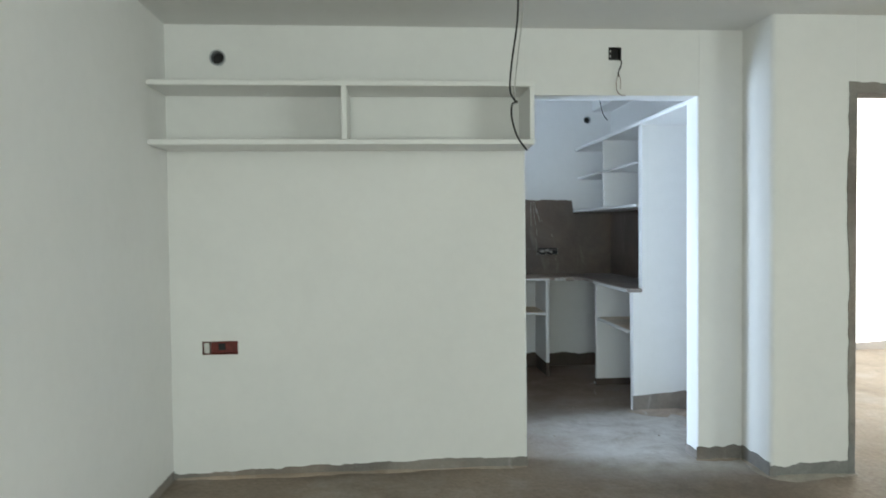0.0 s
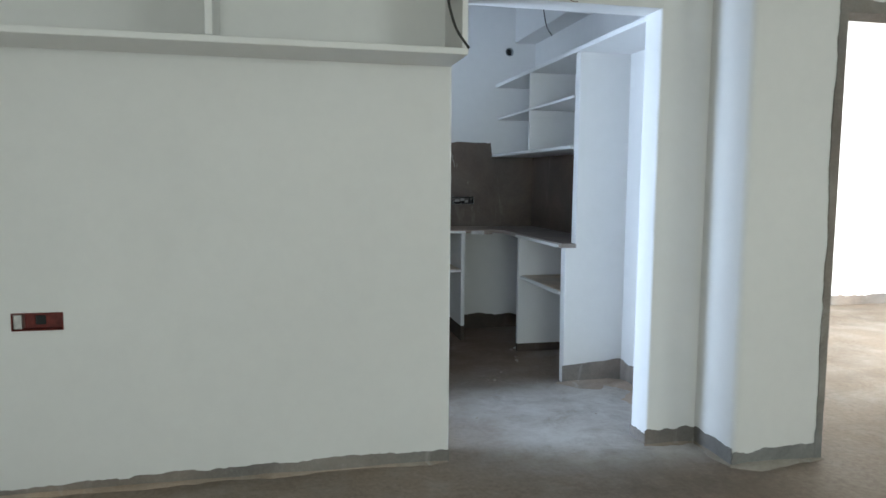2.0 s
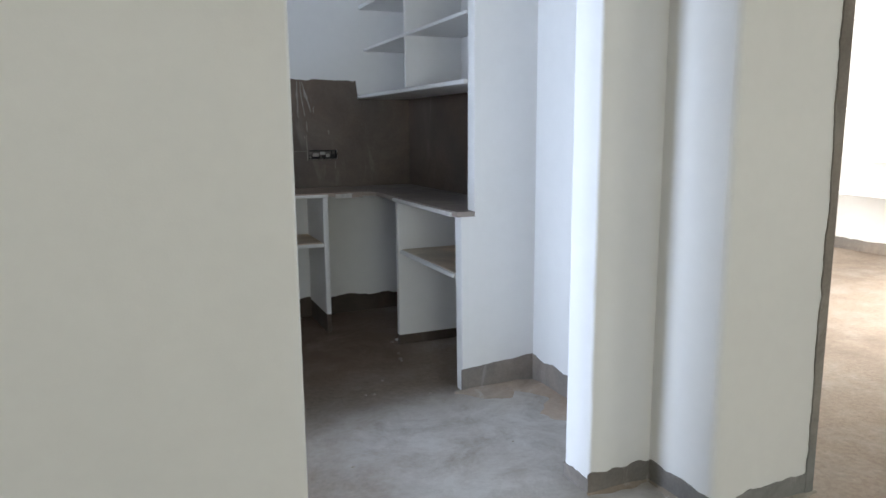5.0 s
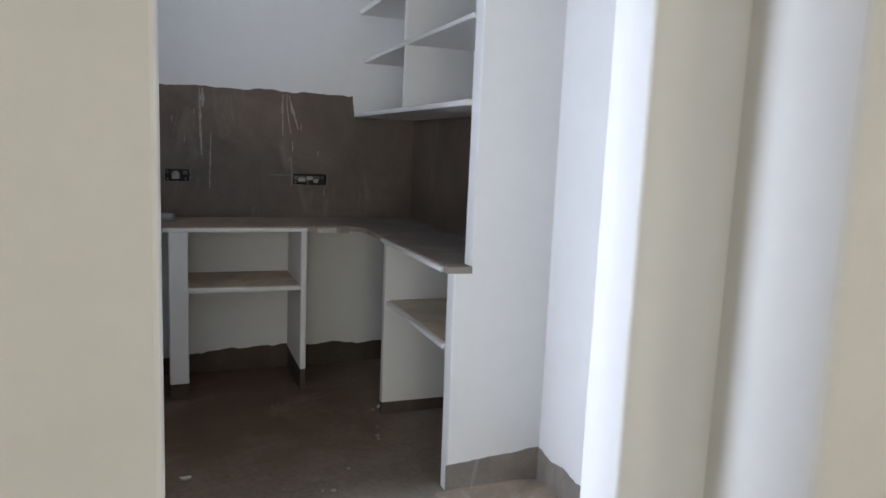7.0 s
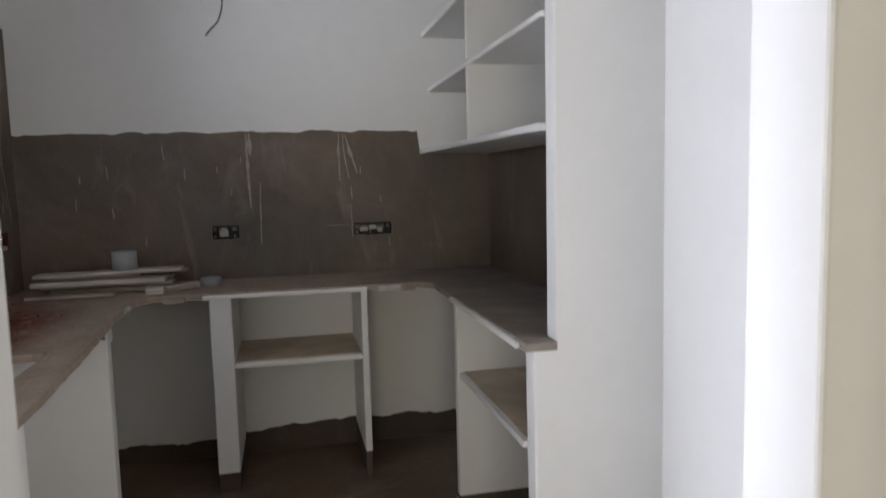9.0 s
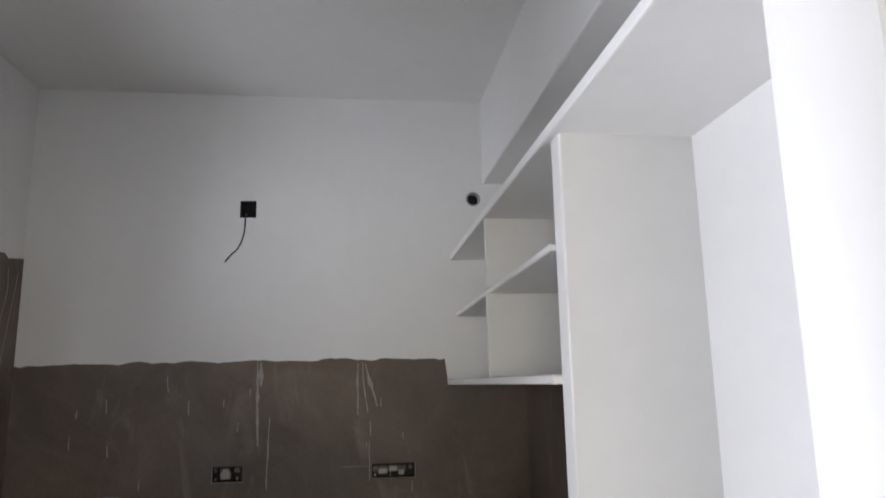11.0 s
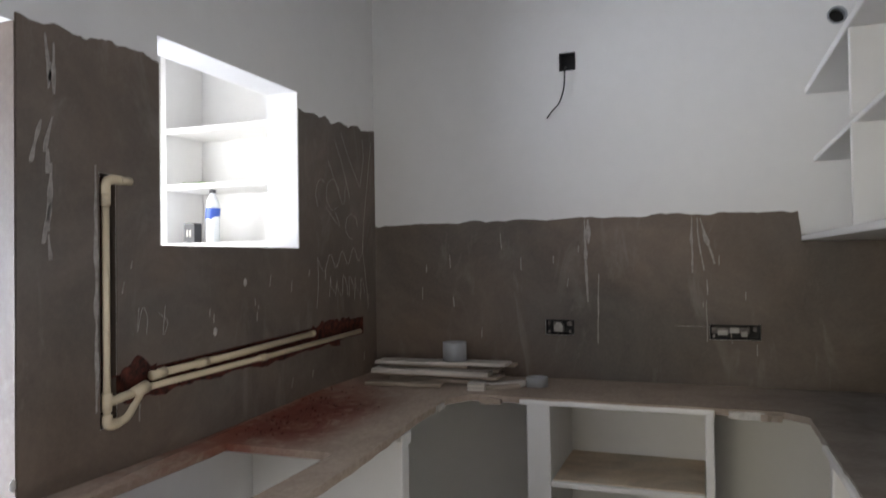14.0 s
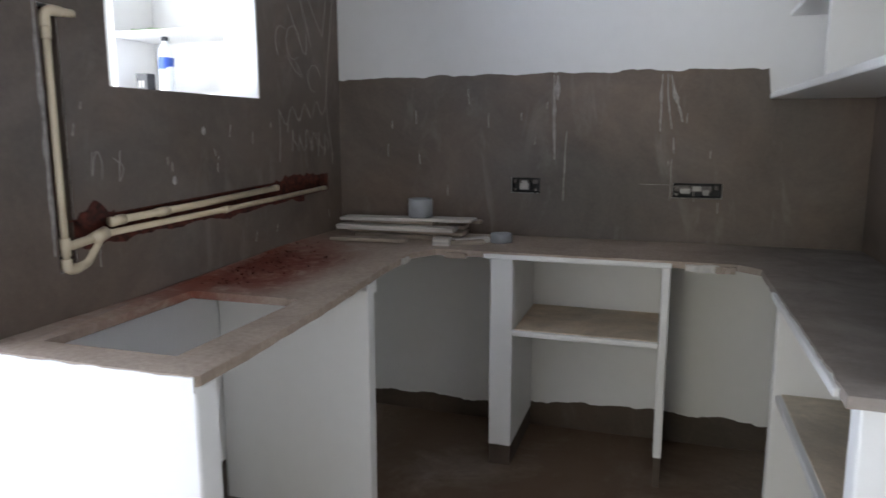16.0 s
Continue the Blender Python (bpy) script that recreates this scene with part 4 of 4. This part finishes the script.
# ---- loose things on the counter ----
def plank(x, y, z, length, width, thick, turn, material, tilt=0.0):
    bm = bmesh.new()
    box(bm, -length / 2, length / 2, -width / 2, width / 2, 0, thick, 0.002, 1)
    bmesh.ops.subdivide_edges(bm, edges=[e for e in bm.edges if abs(e.verts[0].co.x - e.verts[1].co.x) > length * 0.5], cuts=6)
    for v in bm.verts:
        v.co += 0.0025 * noise.noise_vector(v.co * 9 + Vector((x, y, z)) * 5)
    ob = tagged(part("plank", bm, material), "rough short timber board in a stack on the counter", "plank", "stacked boards on the counter")
    ob.matrix_world = pose(x, y, z, 0, tilt, turn)
    return ob


Z = TOP1
plank(0.20, 6.985, Z, 0.36, 0.07, 0.014, 3, TIMBER)
plank(0.36, 7.130, Z, 0.56, 0.10, 0.020, -2, TIMBER)
plank(0.555, 6.960, Z, 0.075, 0.06, 0.032, 4, PALE_TIMBER)
plank(0.64, 7.010, Z, 0.18, 0.05, 0.018, 24, TIMBER)
plank(0.66, 7.055, Z, 0.17, 0.04, 0.024, 40, PALE_TIMBER)
plank(0.63, 7.130, Z, 0.20, 0.05, 0.020, 33, TIMBER)
plank(0.32, 7.165, Z + 0.021, 0.58, 0.09, 0.018, 1, TIMBER)
plank(0.40, 7.060, Z + 0.0325, 0.46, 0.06, 0.014, -4, TIMBER)
plank(0.31, 7.040, Z + 0.047, 0.56, 0.09, 0.020, 1, PALE_TIMBER)
plank(0.36, 7.150, Z + 0.050, 0.50, 0.10, 0.018, 2, TIMBER)
plank(0.28, 7.110, Z + 0.069, 0.40, 0.08, 0.014, -3, TIMBER)
plank(0.345, 7.090, Z + 0.086, 0.63, 0.11, 0.014, 1.2, PALE_TIMBER, -0.6)
plank(0.46, 7.215, Z + 0.070, 0.42, 0.05, 0.016, -6, TIMBER)


def pipe_offcut(name, x, y, z, r, h, label):
    bm = bmesh.new()
    t = 0.004
    rings = [[bm.verts.new((q * math.cos(a), q * math.sin(a), c)) for a in [2 * math.pi * k / 28 for k in range(28)]]
             for q, c in ((r, 0), (r, h - 0.002), (r - 0.002, h), (r - t, h), (r - t, 0.004), (0.004, 0.004))]
    for a, b in zip(rings, rings[1:]):
        for k in range(28):
            bm.faces.new((a[k], a[(k + 1) % 28], b[(k + 1) % 28], b[k]))
    bm.faces.new(rings[-1])
    bm.faces.new(rings[0][::-1])
    ob = tagged(part(name, bm, PVC, None, "", True), label, "container")
    ob.location = (x, y, z)


pipe_offcut("plastic_cup", 0.405, 7.10, Z + 0.1015, 0.055, 0.085, "grey plastic cup standing on stacked boards")
pipe_offcut("plastic_ring", 0.782, 7.12, Z, 0.048, 0.04, "low grey plastic pipe ring on the counter")


def brick_crumbs():
    """Loose red crumbs under the chase, one scatter on the slab."""
    rng = random.Random(17)
    bm = bmesh.new()
    for k in range(150):
        y = rng.gauss(6.42, 0.2)
        x = WEST + 0.03 + abs(rng.gauss(0.0, 0.13))
        if not (6.02 < y < 7.0 and x < 0.42):
            continue
        r = rng.uniform(0.0012, 0.005) * (1.3 if rng.random() < 0.08 else 1.0)
        z = TOP1 - 0.03 * min(1.0, max(0.0, (6.80 - y) / 0.9)) + r * 0.3
        m = Matrix.Translation((x, y, z)) @ Matrix.Rotation(rng.uniform(0, 6), 4, (rng.random(), rng.random(), 1)) @ Matrix.Diagonal((1, rng.uniform(0.6, 1), 0.6, 1))
        bmesh.ops.create_icosphere(bm, subdivisions=1, radius=r, matrix=m)
    tagged(part("brick_crumbs", bm, BRICK), "loose dark red brick crumbs on the counter", "brick crumbs", "", "stuff")


brick_crumbs()

# ---- things on the wash shelves ----
bottle = thing("bottle", (-0.955, 7.12, 1.602), "clear plastic water bottle with a blue label", "bottle")
bm = bmesh.new()
profile = ((0.0, 0.0), (0.032, 0.0), (0.036, 0.01), (0.036, 0.19), (0.03, 0.225), (0.014, 0.255), (0.013, 0.265))
rings = [[bm.verts.new((r * math.cos(a), r * math.sin(a), z)) for a in [2 * math.pi * k / 20 for k in range(20)]] for r, z in profile[1:]]
for a, b in zip(rings, rings[1:]):
    for k in range(20):
        bm.faces.new((a[k], a[(k + 1) % 20], b[(k + 1) % 20], b[k]))
bm.faces.new(rings[0][::-1])
bm.faces.new(rings[-1])
part("body", bm, CLEAR, bottle, "", True)
part("label", cylinder(bmesh.new(), (0, 0, 0.155), (0.1, 0, 1), 0.0375, 0.06, 20), BLUE, bottle, "blue printed label")
part("cap", cylinder(bmesh.new(), (0, 0, 0.275), (0, 0, 1), 0.017, 0.024, 16), DARKBOX, bottle, "dark screw cap")
carton = thing("carton", (-1.07, 7.10, 1.602), "small black carton with a pale mark", "box")
part("box", boxed(-0.035, 0.035, -0.03, 0.03, 0, 0.105, 0.003), DARKBOX, carton)
part("mark", boxed(-0.016, -0.006, -0.0325, -0.029, 0.035, 0.07), CHALK, carton, "pale printed bar")
part("mark", boxed(0.004, 0.014, -0.0325, -0.029, 0.035, 0.07), CHALK, carton, "pale printed bar")
bm = sheet(-1.10, -0.90, 7.055, 7.16, 0.012, lambda x, y: 1.917 + 0.012 * abs(noise.noise((x * 25, y * 25, 2))))
top = bmesh.ops.extrude_face_region(bm, geom=bm.faces[:])["geom"]
for v in top:
    if isinstance(v, bmesh.types.BMVert):
        v.co.z = 1.9155
tagged(part("rag", bm, LEAFY), "crumpled green rag on a bright shelf", "cloth")


# ---- rubble on the floor ----
def chip(x, y, size, material, label):
    bm = bmesh.new()
    bmesh.ops.create_icosphere(bm, subdivisions=1, radius=1)
    for v in bm.verts:
        v.co *= 0.75 + 0.5 * noise.noise(v.co * 1.7 + Vector((x * 9, y * 9, 0)))
        v.co = Vector((v.co.x * size, v.co.y * size * 0.8, v.co.z * size * 0.5))
    ob = tagged(part("rubble_chip", bm, material), label, "rubble", "rubble on the kitchen floor")
    ob.location = (x, y, ground_height(x, y) + size * 0.3)
    ob.rotation_euler = (0, 0, x * 40)


for x, y, s in ((1.517, 5.831, 0.014), (1.415, 5.665, 0.018), (1.30, 6.65, 0.013), (1.729, 6.135, 0.02), (1.687, 5.56, 0.012), (1.726, 6.10, 0.014), (1.795, 6.467, 0.02), (1.374, 5.668, 0.012), (1.757, 6.241, 0.016), (1.10, 4.95, 0.01), (2.30 - 0.5, 4.9, 0.008)):
    chip(x, y, s, STONE, "small brown chip of mortar on the floor")
for x, y, s in ((1.982, 6.555, 0.03), (1.84, 6.50, 0.024), (0.86, 5.92, 0.03), (2.03, 6.69, 0.022)):
    chip(x, y, s, PALE_STONE, "small white crumb of plaster on the floor")


def spill_line(name, place, u0, u1, seed, width, label):
    """Loose dry plaster and mortar droppings banked against a wall foot."""
    bm = bmesh.new()
    n = int((u1 - u0) / 0.02)
    rows = []
    for i in range(n + 1):
        u = u0 + (u1 - u0) * i / n
        w = width * (0.6 + 0.7 * wob(u, seed, 4) + 0.3 * wob(u, seed + 1, 17))
        h = 0.005 + 0.04 * width + 0.006 * wob(u, seed + 2, 6)
        end = min(1.0, 0.1 + i / 5, 0.1 + (n - i) / 5)
        w, h = w * end, h * end
        w, h = max(w, 0.015), max(h, 0.004)
        rows.append([bm.verts.new(place(u, v, d)) for d, v in ((0.0, h), (w * 0.3, h * (0.6 + 0.3 * wob(u, seed + 4, 25))), (w * 0.65, h * (0.22 + 0.3 * wob(u, seed + 6, 30))), (w, -0.008))])
    for a, b in zip(rows, rows[1:]):
        for j in range(3):
            bm.faces.new((a[j], b[j], b[j + 1], a[j + 1]))
    return tagged(part(name, bm, DROPPINGS, None, "", True), label, "mortar droppings", "", "stuff")


spill_line("droppings", on_y(4.08), 2.10, 2.62, 71, 0.075, "pale mortar droppings along the wall foot")
spill_line("droppings", on_x(2.115, -1), 4.08, 4.396, 72, 0.055, "pale mortar droppings along the wall foot")
spill_line("droppings", on_y(4.40), 1.83, 2.115, 73, 0.05, "pale mortar droppings along the wall foot")
spill_line("droppings", on_y(4.40), -1.2, 0.80, 74, 0.06, "sandy mortar droppings along the wall foot")
spill_line("droppings", on_x(EAST, -1), 4.57, 5.52, 75, 0.22, "pale mortar droppings in the fridge recess")
spill_line("droppings", on_y(5.522), 1.80, 2.26, 76, 0.2, "pale mortar droppings at the panel foot")
